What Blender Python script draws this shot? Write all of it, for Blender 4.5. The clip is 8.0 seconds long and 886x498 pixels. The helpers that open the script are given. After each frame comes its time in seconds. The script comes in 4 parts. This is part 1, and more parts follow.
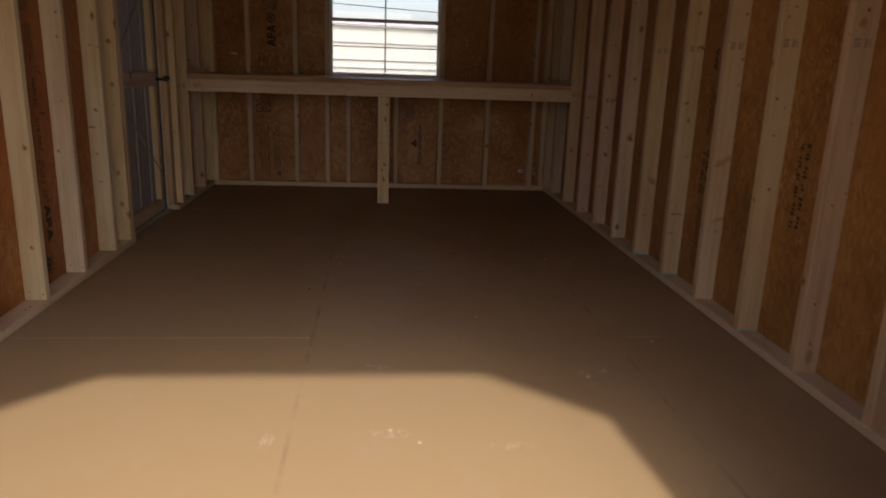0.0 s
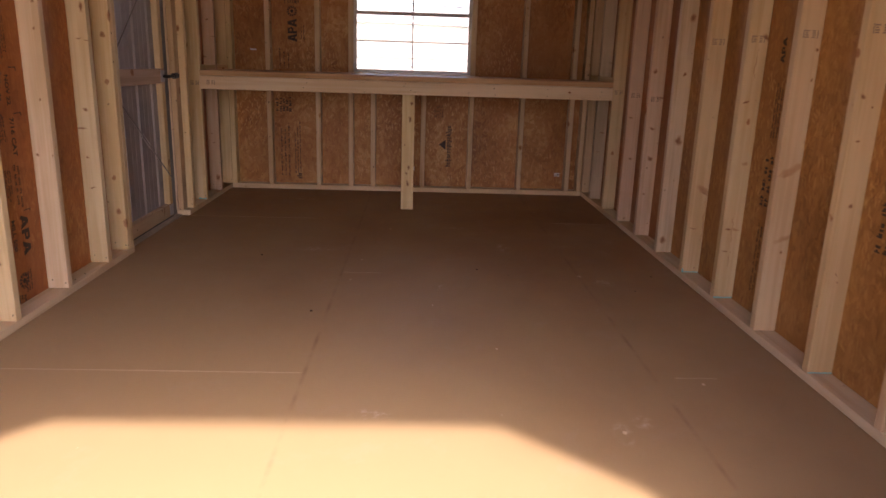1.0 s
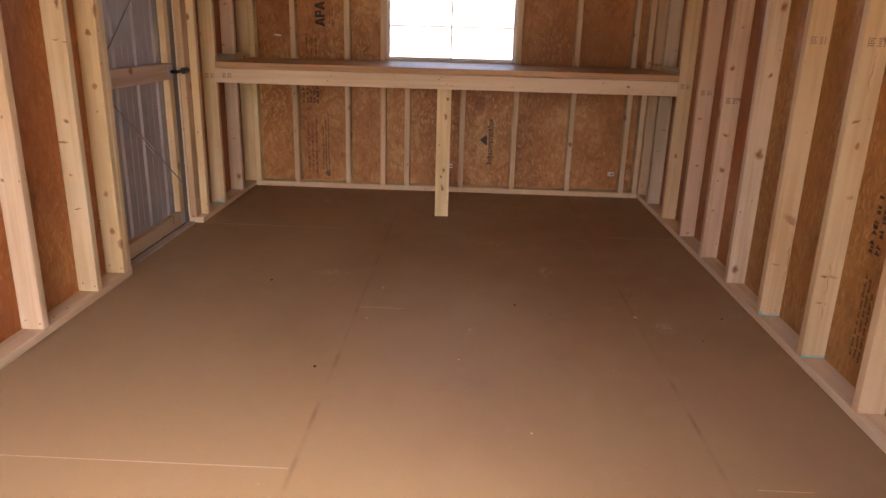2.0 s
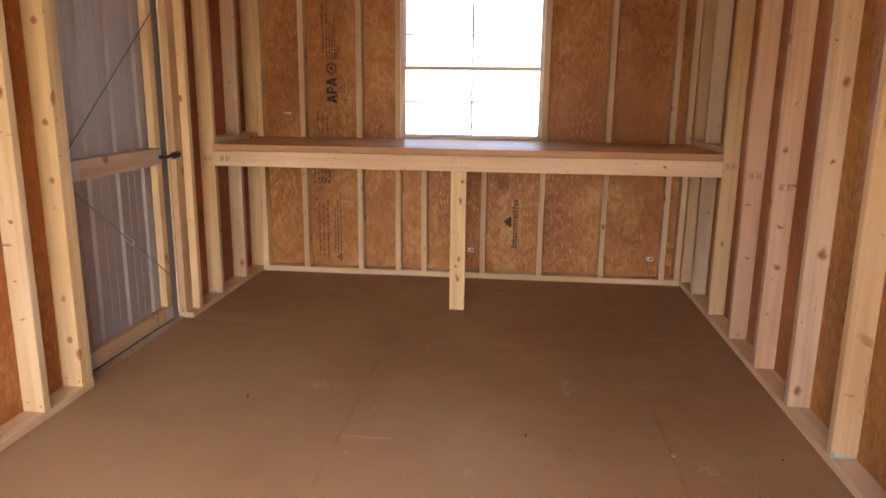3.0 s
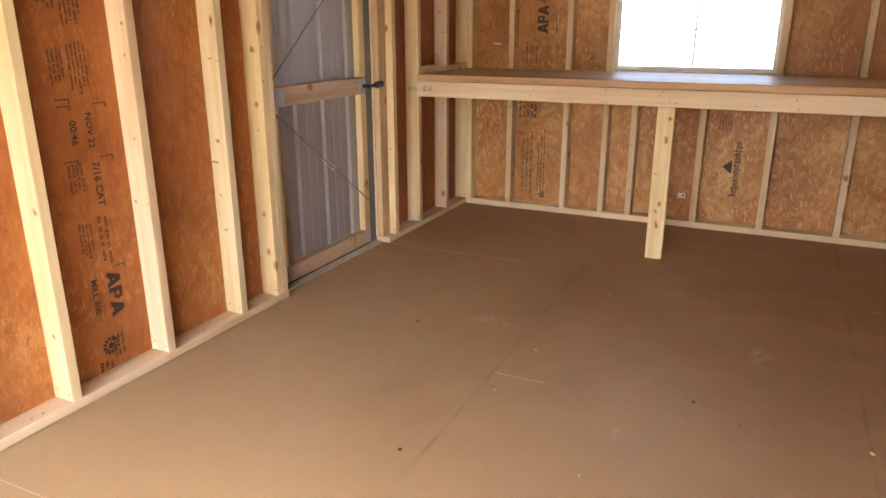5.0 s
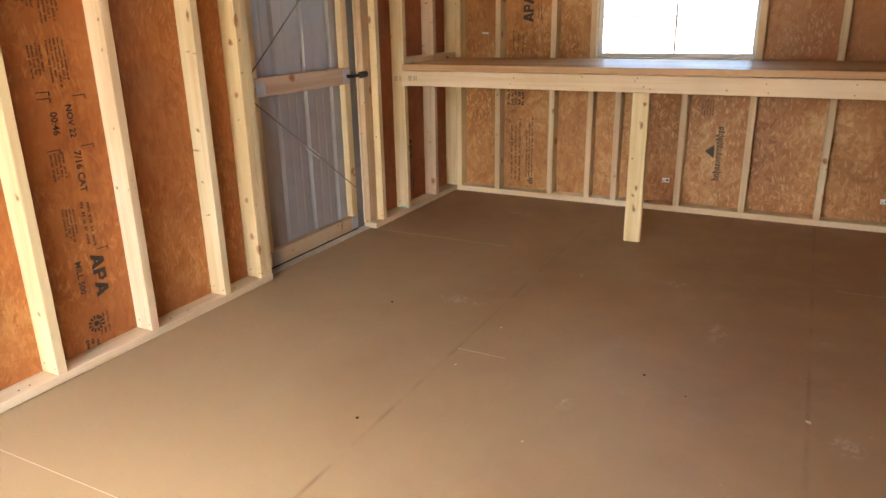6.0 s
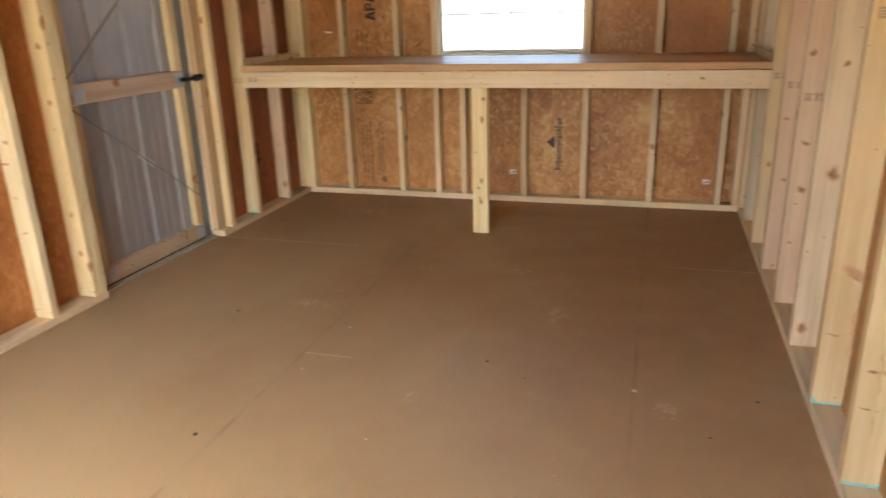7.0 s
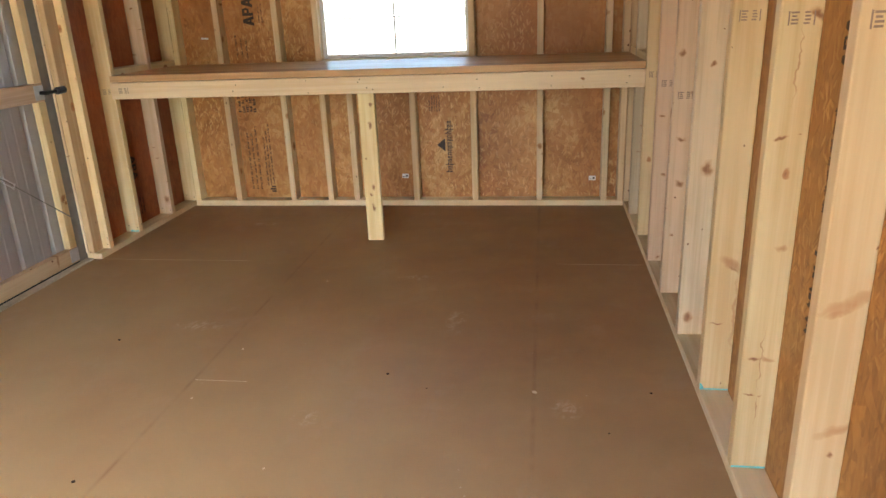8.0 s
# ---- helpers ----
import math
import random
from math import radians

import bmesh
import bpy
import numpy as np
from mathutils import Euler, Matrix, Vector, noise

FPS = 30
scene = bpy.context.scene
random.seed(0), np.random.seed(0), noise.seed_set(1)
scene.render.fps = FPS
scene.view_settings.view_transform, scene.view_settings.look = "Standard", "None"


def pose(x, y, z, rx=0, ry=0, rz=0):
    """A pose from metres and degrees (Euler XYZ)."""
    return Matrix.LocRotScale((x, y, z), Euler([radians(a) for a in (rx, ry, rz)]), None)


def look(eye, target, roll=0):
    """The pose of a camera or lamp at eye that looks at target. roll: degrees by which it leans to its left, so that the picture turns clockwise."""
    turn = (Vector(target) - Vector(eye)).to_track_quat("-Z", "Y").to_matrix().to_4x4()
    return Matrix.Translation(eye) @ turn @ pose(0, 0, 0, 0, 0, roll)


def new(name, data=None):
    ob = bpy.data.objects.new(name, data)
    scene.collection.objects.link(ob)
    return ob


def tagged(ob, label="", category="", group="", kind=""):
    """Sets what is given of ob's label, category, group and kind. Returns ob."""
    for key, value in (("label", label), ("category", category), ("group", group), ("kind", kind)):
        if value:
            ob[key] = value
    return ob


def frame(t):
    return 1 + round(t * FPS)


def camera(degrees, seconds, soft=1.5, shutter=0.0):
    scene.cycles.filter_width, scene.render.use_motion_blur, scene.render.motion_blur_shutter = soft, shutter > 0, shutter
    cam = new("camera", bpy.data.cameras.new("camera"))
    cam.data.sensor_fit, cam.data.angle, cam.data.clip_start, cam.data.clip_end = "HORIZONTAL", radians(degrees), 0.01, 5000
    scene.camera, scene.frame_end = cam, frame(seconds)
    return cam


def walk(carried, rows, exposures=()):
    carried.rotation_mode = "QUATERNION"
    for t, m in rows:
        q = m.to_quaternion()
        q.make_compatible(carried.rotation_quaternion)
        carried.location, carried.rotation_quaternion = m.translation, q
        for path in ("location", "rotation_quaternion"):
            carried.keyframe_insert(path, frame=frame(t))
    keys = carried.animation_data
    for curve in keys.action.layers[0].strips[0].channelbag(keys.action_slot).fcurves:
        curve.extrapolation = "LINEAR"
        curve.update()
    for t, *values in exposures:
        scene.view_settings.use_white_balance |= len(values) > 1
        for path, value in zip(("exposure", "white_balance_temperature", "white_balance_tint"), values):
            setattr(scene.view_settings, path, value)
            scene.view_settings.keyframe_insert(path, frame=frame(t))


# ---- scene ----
cam = camera(64.5, 8.0, shutter=0.3)
PATH = [
    (0, (-0.045, -6.189, 1.057), (0.147, -4.262, 0.554), 2.0),
    (0.2, (0.017, -6.126, 1.074), (0.110, -4.178, 0.624), 1.7),
    (0.5, (0.072, -6.053, 1.079), (0.054, -4.09, 0.695), 0.4),
    (0.7, (0.092, -5.98, 1.06), (0.121, -4.026, 0.631), 0.8),
    (1, (0.084, -5.787, 1.042), (0.161, -3.855, 0.531), 1.8),
    (1.2, (0.072, -5.637, 1.075), (0.105, -3.698, 0.584), 1.9),
    (2.3, (0.23, -5.076, 1.225), (0.13, -3.179, 0.599), 2.0),
    (2.5, (0.272, -4.963, 1.25), (0.131, -3.063, 0.64), 2.2),
    (3, (0.337, -4.709, 1.26), (0.136, -2.768, 0.823), 0.7),
    (3.5, (0.359, -4.452, 1.262), (0.144, -2.498, 0.889), 0.5),
    (3.7, (0.349, -4.4, 1.238), (0.038, -2.46, 0.863), 0.3),
    (4, (0.433, -4.327, 1.258), (-0.21, -2.466, 0.908), 0.2),
    (4.2, (0.461, -4.321, 1.275), (-0.313, -2.515, 0.902), -0.1),
    (4.5, (0.513, -4.401, 1.223), (-0.323, -2.633, 0.803), -0.5),
    (5, (0.553, -4.538, 1.221), (-0.27, -2.819, 0.615), -0.1),
    (5.2, (0.592, -4.559, 1.182), (-0.255, -2.856, 0.563), -0.5),
    (6.3, (0.853, -4.55, 1.229), (-0.022, -2.866, 0.597), -1.1),
    (6.5, (0.87, -4.545, 1.229), (0.041, -2.836, 0.605), -1.8),
    (6.8, (0.904, -4.522, 1.218), (0.212, -2.755, 0.588), -1.8),
    (7, (0.939, -4.501, 1.212), (0.381, -2.69, 0.574), -1.7),
    (7.2, (0.961, -4.482, 1.207), (0.531, -2.638, 0.563), -1.6),
    (7.5, (0.963, -4.473, 1.215), (0.641, -2.61, 0.564), -2.0),
    (8, (0.951, -4.441, 1.226), (0.669, -2.569, 0.581), -2.3),
]
EXPOSURES = [(0.0, 0.80, 6700, 23), (0.5, 1.74, 6800, 27), (1.0, 2.25, 6850, 36), (1.2, 2.41, 6950, 36), (1.7, 2.88, 6950, 33), (2.5, 3.34, 7100, 31), (3.0, 3.64, 7100, 29), (3.5, 3.70, 6900, 28), (4.5, 3.95, 6550, 19), (6.5, 3.96, 6200, 8), (8.0, 3.98, 6100, 3)]
walk(cam, [(t, look(eye, target, roll)) for t, eye, target, roll in PATH], EXPOSURES)

# ---- world, sun ----
SUN_EL, SUN_AZ = 50.4, -4.4
world = bpy.data.worlds.new("sky")
scene.world = world
world.use_nodes = True
wn = world.node_tree.nodes
sky = wn.new("ShaderNodeTexSky")
sky.sky_type, sky.sun_disc = "NISHITA", False
sky.sun_elevation, sky.sun_rotation = radians(SUN_EL), radians(180 + SUN_AZ)
sky.dust_density, sky.ozone_density = 2.8, 1.0
wn["Background"].inputs[1].default_value = 0.15
world.node_tree.links.new(sky.outputs[0], wn["Background"].inputs[0])
sun = new("sun", bpy.data.lights.new("sun", "SUN"))
sun.data.energy, sun.data.angle, sun.data.color = 1.58, radians(2.0), (1.0, 0.962, 0.875)
_e = radians(SUN_EL)
_a = radians(SUN_AZ)
SUN_DIR = Vector((math.sin(_a) * math.cos(_e), math.cos(_a) * math.cos(_e), -math.sin(_e)))
sun.matrix_world = look(tuple(-SUN_DIR * 20), (0, 0, 0))


# ---- materials ----
class Mat:
    """A small builder for node materials."""

    def __init__(self, name, rough=0.6, metal=0.0, spec=0.4):
        self.m = bpy.data.materials.new(name)
        self.m.use_nodes = True
        self.nt = self.m.node_tree
        self.b = self.nt.nodes["Principled BSDF"]
        self.b.inputs["Roughness"].default_value = rough
        self.b.inputs["Metallic"].default_value = metal
        self.b.inputs["Specular IOR Level"].default_value = spec

    def n(self, kind, **sets):
        node = self.nt.nodes.new("ShaderNode" + kind)
        for key, value in sets.items():
            if key == "op":
                node.operation = value
            elif key == "dims":
                node.noise_dimensions = value
            elif key == "feature":
                node.feature = value
            elif key == "clamp":
                node.use_clamp = value
        return node

    def put(self, socket, value):
        if isinstance(value, bpy.types.NodeSocket):
            self.nt.links.new(value, socket)
        else:
            socket.default_value = value

    def math(self, op, a, b=0.0, c=0.0, clamp=False):
        node = self.n("Math", op=op, clamp=clamp)
        for socket, value in zip(node.inputs, (a, b, c)):
            self.put(socket, value)
        return node.outputs[0]

    def coords(self, scale=(1, 1, 1), rot=(0, 0, 0), shift=True, src=None):
        """Object coordinates, moved by a chance amount for each object."""
        vec = src
        if vec is None:
            vec = self.n("TexCoord").outputs["Object"]
            if shift:
                info = self.n("ObjectInfo")
                add = self.n("VectorMath", op="ADD")
                comb = self.n("CombineXYZ")
                for i, k in enumerate((37.0, 53.0, 71.0)):
                    self.put(comb.inputs[i], self.math("MULTIPLY", info.outputs["Random"], k))
                self.put(add.inputs[0], vec)
                self.put(add.inputs[1], comb.outputs[0])
                vec = add.outputs[0]
        if any(rot):
            turn = self.n("Mapping")
            self.put(turn.inputs["Vector"], vec)
            turn.inputs["Rotation"].default_value = [radians(a) for a in rot]
            vec = turn.outputs[0]
        mp = self.n("Mapping")
        self.put(mp.inputs["Vector"], vec)
        mp.inputs["Scale"].default_value = scale
        return mp.outputs[0]

    def noise(self, vec, scale=1.0, detail=3.0, rough=0.55, distort=0.0):
        node = self.n("TexNoise")
        self.put(node.inputs["Vector"], vec)
        node.inputs["Scale"].default_value = scale
        node.inputs["Detail"].default_value = detail
        node.inputs["Roughness"].default_value = rough
        node.inputs["Distortion"].default_value = distort
        return node.outputs["Fac"]

    def voronoi(self, vec, scale=1.0, feature="F1"):
        node = self.n("TexVoronoi", feature=feature)
        self.put(node.inputs["Vector"], vec)
        node.inputs["Scale"].default_value = scale
        return node

    def ramp(self, fac, stops):
        node = self.n("ValToRGB")
        els = node.color_ramp.elements
        while len(els) < len(stops):
            els.new(0.5)
        for el, (pos, col) in zip(els, stops):
            el.position = pos
            el.color = (*col, 1) if len(col) == 3 else (col[0],) * 3 + (1,)
        self.put(node.inputs[0], fac)
        return node.outputs[0]

    def mix(self, fac, a, b, blend="MIX"):
        node = self.n("Mix")
        node.data_type, node.blend_type = "RGBA", blend
        self.put(node.inputs[0], fac)
        self.put(node.inputs[6], a if isinstance(a, bpy.types.NodeSocket) else (*a, 1))
        self.put(node.inputs[7], b if isinstance(b, bpy.types.NodeSocket) else (*b, 1))
        return node.outputs[2]

    def bump(self, height, strength=0.3, dist=0.002):
        node = self.n("Bump")
        node.inputs["Strength"].default_value = strength
        node.inputs["Distance"].default_value = dist
        self.put(node.inputs["Height"], height)
        self.put(self.b.inputs["Normal"], node.outputs[0])

    def color(self, socket):
        self.put(self.b.inputs["Base Color"], socket if isinstance(socket, bpy.types.NodeSocket) else (*socket, 1))
        return self


def pine(name, light, dark, knots=0.075, marks=()):
    """Sawn softwood, the grain along the board's own z, with knots and a tone of its own for each board."""
    m = Mat(name, 0.6, spec=0.3)
    base = m.coords()
    ragged = m.n("VectorMath", op="ADD")
    rag = m.n("TexNoise")
    m.put(rag.inputs["Vector"], base)
    rag.inputs["Scale"].default_value = 34.0
    rag.inputs["Detail"].default_value = 2.0
    rag_size = m.n("VectorMath", op="SCALE")
    m.put(rag_size.inputs[0], rag.outputs["Color"])
    rag_size.inputs["Scale"].default_value = 0.02
    m.put(ragged.inputs[0], base)
    m.put(ragged.inputs[1], rag_size.outputs[0])

    def spots(scale, radius, share, soft=1.0):
        """Spots at chance places: 1 in the middle, 0 at the rim; share of the cells that have one."""
        v = m.voronoi(m.coords(scale, src=ragged.outputs[0]))
        sep = m.n("SeparateColor")
        m.put(sep.inputs[0], v.outputs["Color"])
        size = m.math("MULTIPLY", m.math("ADD", m.math("MULTIPLY", sep.outputs[0], 0.7), 0.3), radius)
        inside = m.math("SUBTRACT", 1.0, m.math("DIVIDE", v.outputs["Distance"], size), clamp=True)
        return m.math("MULTIPLY", inside, m.math("LESS_THAN", sep.outputs[1], share)), v.outputs["Distance"]

    big, far = spots((11, 11, 8.3), knots * 3.6, 0.32)
    pin, _ = spots((24, 24, 18), knots * 1.9, 0.5)
    spike, _ = spots((5, 5, 21), knots * 3.4, 0.16)
    bend = m.n("VectorMath", op="ADD")
    comb = m.n("CombineXYZ")
    for i in (0, 1):
        m.put(comb.inputs[i], m.math("MULTIPLY", big, 0.035))
    m.put(bend.inputs[0], base)
    m.put(bend.inputs[1], comb.outputs[0])
    rings = m.noise(m.coords((42, 42, 0.9), src=bend.outputs[0]), 1.0, 2.0, 0.5, 0.4)
    fine = m.noise(m.coords((240, 240, 6), src=bend.outputs[0]), 1.0, 2.0)
    broad = m.noise(m.coords((6, 6, 1.1), src=base), 1.0, 3.0)
    tone = m.math("ADD", m.math("MULTIPLY", rings, 0.36), m.math("ADD", m.math("MULTIPLY", fine, 0.12), m.math("MULTIPLY", broad, 0.58)))
    col = m.ramp(tone, [(0.34, tuple(c * 0.96 for c in dark)), (0.45, dark), (0.56, light), (0.74, tuple(min(1, c * 1.08) for c in light))])
    info = m.n("ObjectInfo")
    tint = m.ramp(info.outputs["Random"], [(0.0, (1.0, 0.99, 0.95)), (0.2, (1.0, 0.93, 0.86)), (0.4, (0.92, 0.90, 0.88)), (0.6, (1.06, 1.04, 0.94)), (0.8, (0.98, 0.89, 0.80)), (1.0, (0.95, 0.93, 0.87))])
    col = m.mix(1.0, col, tint, "MULTIPLY")
    col = m.mix(m.math("MULTIPLY", big, 3.4, clamp=True), col, (0.44, 0.225, 0.10))
    core = m.math("MULTIPLY", m.math("SUBTRACT", big, 0.5, clamp=True), 3.2, clamp=True)
    col = m.mix(core, col, (0.27, 0.125, 0.055))
    col = m.mix(m.math("MULTIPLY", spike, 1.5, clamp=True), col, (0.32, 0.165, 0.08))
    col = m.mix(m.math("MULTIPLY", pin, 2.4, clamp=True), col, (0.19, 0.09, 0.045))
    # knots and branch streaks of this one board: x, z, half width, half height, slope and, for pale ones, how dark the core is
    if marks:
        where = m.n("SeparateXYZ")
        wavy = m.n("VectorMath", op="ADD")
        m.put(wavy.inputs[0], m.n("NewGeometry").outputs["Position"])
        m.put(wavy.inputs[1], m.n("VectorMath", op="SCALE").outputs[0])
        wavy_size = wavy.inputs[1].links[0].from_node
        m.put(wavy_size.inputs[0], rag.outputs["Color"])
        wavy_size.inputs["Scale"].default_value = 0.030
        m.put(where.inputs[0], wavy.outputs[0])
        veins = m.math("ADD", 0.6, m.math("MULTIPLY", fine, 0.7))
        halo, eyes = None, None
        for x, z, rx, rz, slope, *core in marks:
            dx = m.math("SUBTRACT", where.outputs[0], x + 0.015)
            dz = m.math("SUBTRACT", m.math("SUBTRACT", where.outputs[2], z + 0.015), m.math("MULTIPLY", dx, slope))
            if rz < 0.008 < rx:
                dz = m.math("SUBTRACT", dz, m.math("MULTIPLY", m.math("MULTIPLY", dx, dx), 12.0))
            dx, dz = m.math("DIVIDE", dx, rx), m.math("DIVIDE", dz, rz)
            d = m.math("SUBTRACT", 1.0, m.math("ADD", m.math("MULTIPLY", dx, dx), m.math("MULTIPLY", dz, dz)), clamp=True)
            eye = m.math("MULTIPLY", m.math("SUBTRACT", d, 0.5, clamp=True), 2.0 * (core[0] if core else 1.0))
            halo = d if halo is None else m.math("MAXIMUM", halo, d)
            eyes = eye if eyes is None else m.math("MAXIMUM", eyes, eye)
        col = m.mix(m.math("MULTIPLY", m.math("MULTIPLY", halo, veins), 0.9, clamp=True), col, (0.47, 0.265, 0.125))
        col = m.mix(m.math("MULTIPLY", eyes, veins, clamp=True), col, (0.25, 0.115, 0.055))
    stain = m.noise(m.coords((8, 8, 1.6), src=base), 1.0, 4.0, 0.6)
    col = m.mix(m.math("MULTIPLY", m.math("SUBTRACT", stain, 0.6, clamp=True), 0.9), col, (0.36, 0.25, 0.17))
    m.color(col)
    m.bump(m.math("ADD", fine, m.math("MULTIPLY", rings, 0.5)), 0.2, 0.001)
    return m.m


def strand_board(name, cols, flakes=0.5, grain_share=0.25, strands=0.5):
    """Strand board: thin wood flakes, most of them lying near the panel's own y, under a smooth sealed face."""
    m = Mat(name, 0.5, spec=0.35)
    base = m.coords()
    warp = m.n("VectorMath", op="ADD")
    wob = m.n("TexNoise")
    m.put(wob.inputs["Vector"], base)
    wob.inputs["Scale"].default_value = 9.0
    wob.inputs["Detail"].default_value = 2.0
    sc = m.n("VectorMath", op="SCALE")
    m.put(sc.inputs[0], wob.outputs["Color"])
    sc.inputs["Scale"].default_value = 0.020
    m.put(warp.inputs[0], base)
    m.put(warp.inputs[1], sc.outputs[0])
    curl = warp.outputs[0]
    val, top = None, None
    for k, rot in enumerate((97, 68, 128, 20)):
        v = m.voronoi(m.coords((14 + 2 * k, 52 - 5 * k, 1), (0, 0, rot), src=curl), 1.0)
        sep = m.n("SeparateColor")
        m.put(sep.inputs[0], v.outputs["Color"])
        tone, height = sep.outputs[0], sep.outputs[1]
        if val is None:
            val, top = tone, height
            continue
        over = m.math("GREATER_THAN", height, top)
        val = m.math("ADD", m.math("MULTIPLY", over, tone), m.math("MULTIPLY", m.math("SUBTRACT", 1.0, over), val))
        top = m.math("MAXIMUM", height, top)
    grain = m.noise(m.coords((70, 11, 1), src=curl), 1.0, 4.0, 0.6)
    broad = m.noise(m.coords((3.0, 1.8, 1), src=base), 1.0, 5.0, 0.62)
    rest = 1.0 - flakes - grain_share
    tone = m.math("ADD", m.math("MULTIPLY", val, flakes), m.math("ADD", m.math("MULTIPLY", grain, grain_share), m.math("MULTIPLY", broad, rest)))
    col = m.ramp(tone, [(0.32, cols[0]), (0.45, cols[1]), (0.56, cols[2]), (0.72, cols[3])])
    blotch = m.noise(m.coords((4.5, 2.4, 1), src=curl), 1.0, 4.0, 0.6)
    col = m.mix(m.math("MULTIPLY", m.math("SUBTRACT", blotch, 0.56, clamp=True), 2.0, clamp=True), col, tuple(c * 0.66 for c in cols[1]))
    ruddy = m.noise(m.coords((1.3, 1.0, 1), src=base), 1.0, 3.0, 0.6)
    col = m.mix(m.math("MULTIPLY", m.math("SUBTRACT", ruddy, 0.46, clamp=True), 3.0, clamp=True), col, (cols[1][0] * 0.88, cols[1][1] * 0.78, cols[1][2] * 0.74))
    # single strands that show through the seal: pale ones thick, dark ones thin, crowded in patches
    crowd = m.math("MULTIPLY", m.math("SUBTRACT", m.noise(m.coords((1.7, 1.7, 1), src=base), 1.0, 2.0), 0.40, clamp=True), 4.0, clamp=True)
    pale, dark = tuple(min(1, c * 1.18) for c in cols[3]), tuple(c * 0.72 for c in cols[0])
    lift = m.n("VectorMath", op="SCALE")
    m.put(lift.inputs[0], wob.outputs["Color"])
    lift.inputs["Scale"].default_value = 0.006
    near = m.n("VectorMath", op="ADD")
    m.put(near.inputs[0], base)
    m.put(near.inputs[1], lift.outputs[0])
    for k, (rot, size, share, tint, mix) in enumerate(((84, (15, 62), 0.45, pale, 0.6), (118, (17, 70), 0.36, pale, 0.5), (52, (16, 66), 0.3, pale, 0.5), (8, (18, 62), 0.2, pale, 0.45), (100, (15, 110), 0.36, dark, 0.55), (66, (18, 120), 0.3, dark, 0.5), (150, (20, 110), 0.18, dark, 0.45))):
        v = m.voronoi(m.coords((*size, 1), (0, 0, rot + 7 * k), src=near.outputs[0]))
        sep = m.n("SeparateColor")
        m.put(sep.inputs[0], v.outputs["Color"])
        inside = m.math("MULTIPLY", m.math("SUBTRACT", 0.36, v.outputs["Distance"], clamp=True), 9.0, clamp=True)
        inside = m.math("MULTIPLY", inside, m.math("LESS_THAN", sep.outputs[0], share))
        col = m.mix(m.math("MULTIPLY", m.math("MULTIPLY", inside, crowd), mix * strands, clamp=True), col, tint)
    m.color(col)
    m.bump(m.math("ADD", m.math("MULTIPLY", top, 0.6), m.math("MULTIPLY", grain, 0.4)), 0.12, 0.001)
    return m.m


PINE = pine("pine", (0.76, 0.64, 0.388), (0.665, 0.52, 0.278), 0.075)
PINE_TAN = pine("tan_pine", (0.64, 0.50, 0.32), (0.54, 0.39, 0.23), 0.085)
BACK_PINE = pine("pine_back", (0.74, 0.605, 0.40), (0.64, 0.49, 0.295), 0.08)
PLATE = pine("pine_plate", (0.72, 0.60, 0.40), (0.63, 0.49, 0.295), 0.03)
PINE_RAIL = pine("pine_rail", (0.78, 0.67, 0.475), (0.71, 0.575, 0.375), 0.032)
BENCH_TOP = pine("bench_top_pine", (0.63, 0.42, 0.225), (0.50, 0.305, 0.15), 0.04)
BENCH_TOP.node_tree.nodes["Principled BSDF"].inputs["Roughness"].default_value = 0.50
BENCH_TOP.node_tree.nodes["Principled BSDF"].inputs["Specular IOR Level"].default_value = 0.2
CREAM, PINK, GREY, PEACH = ((0.66, 0.535, 0.315), (0.58, 0.44, 0.235)), ((0.64, 0.485, 0.345), (0.55, 0.395, 0.262)), ((0.65, 0.55, 0.40), (0.53, 0.43, 0.295)), ((0.63, 0.49, 0.315), (0.57, 0.415, 0.25))
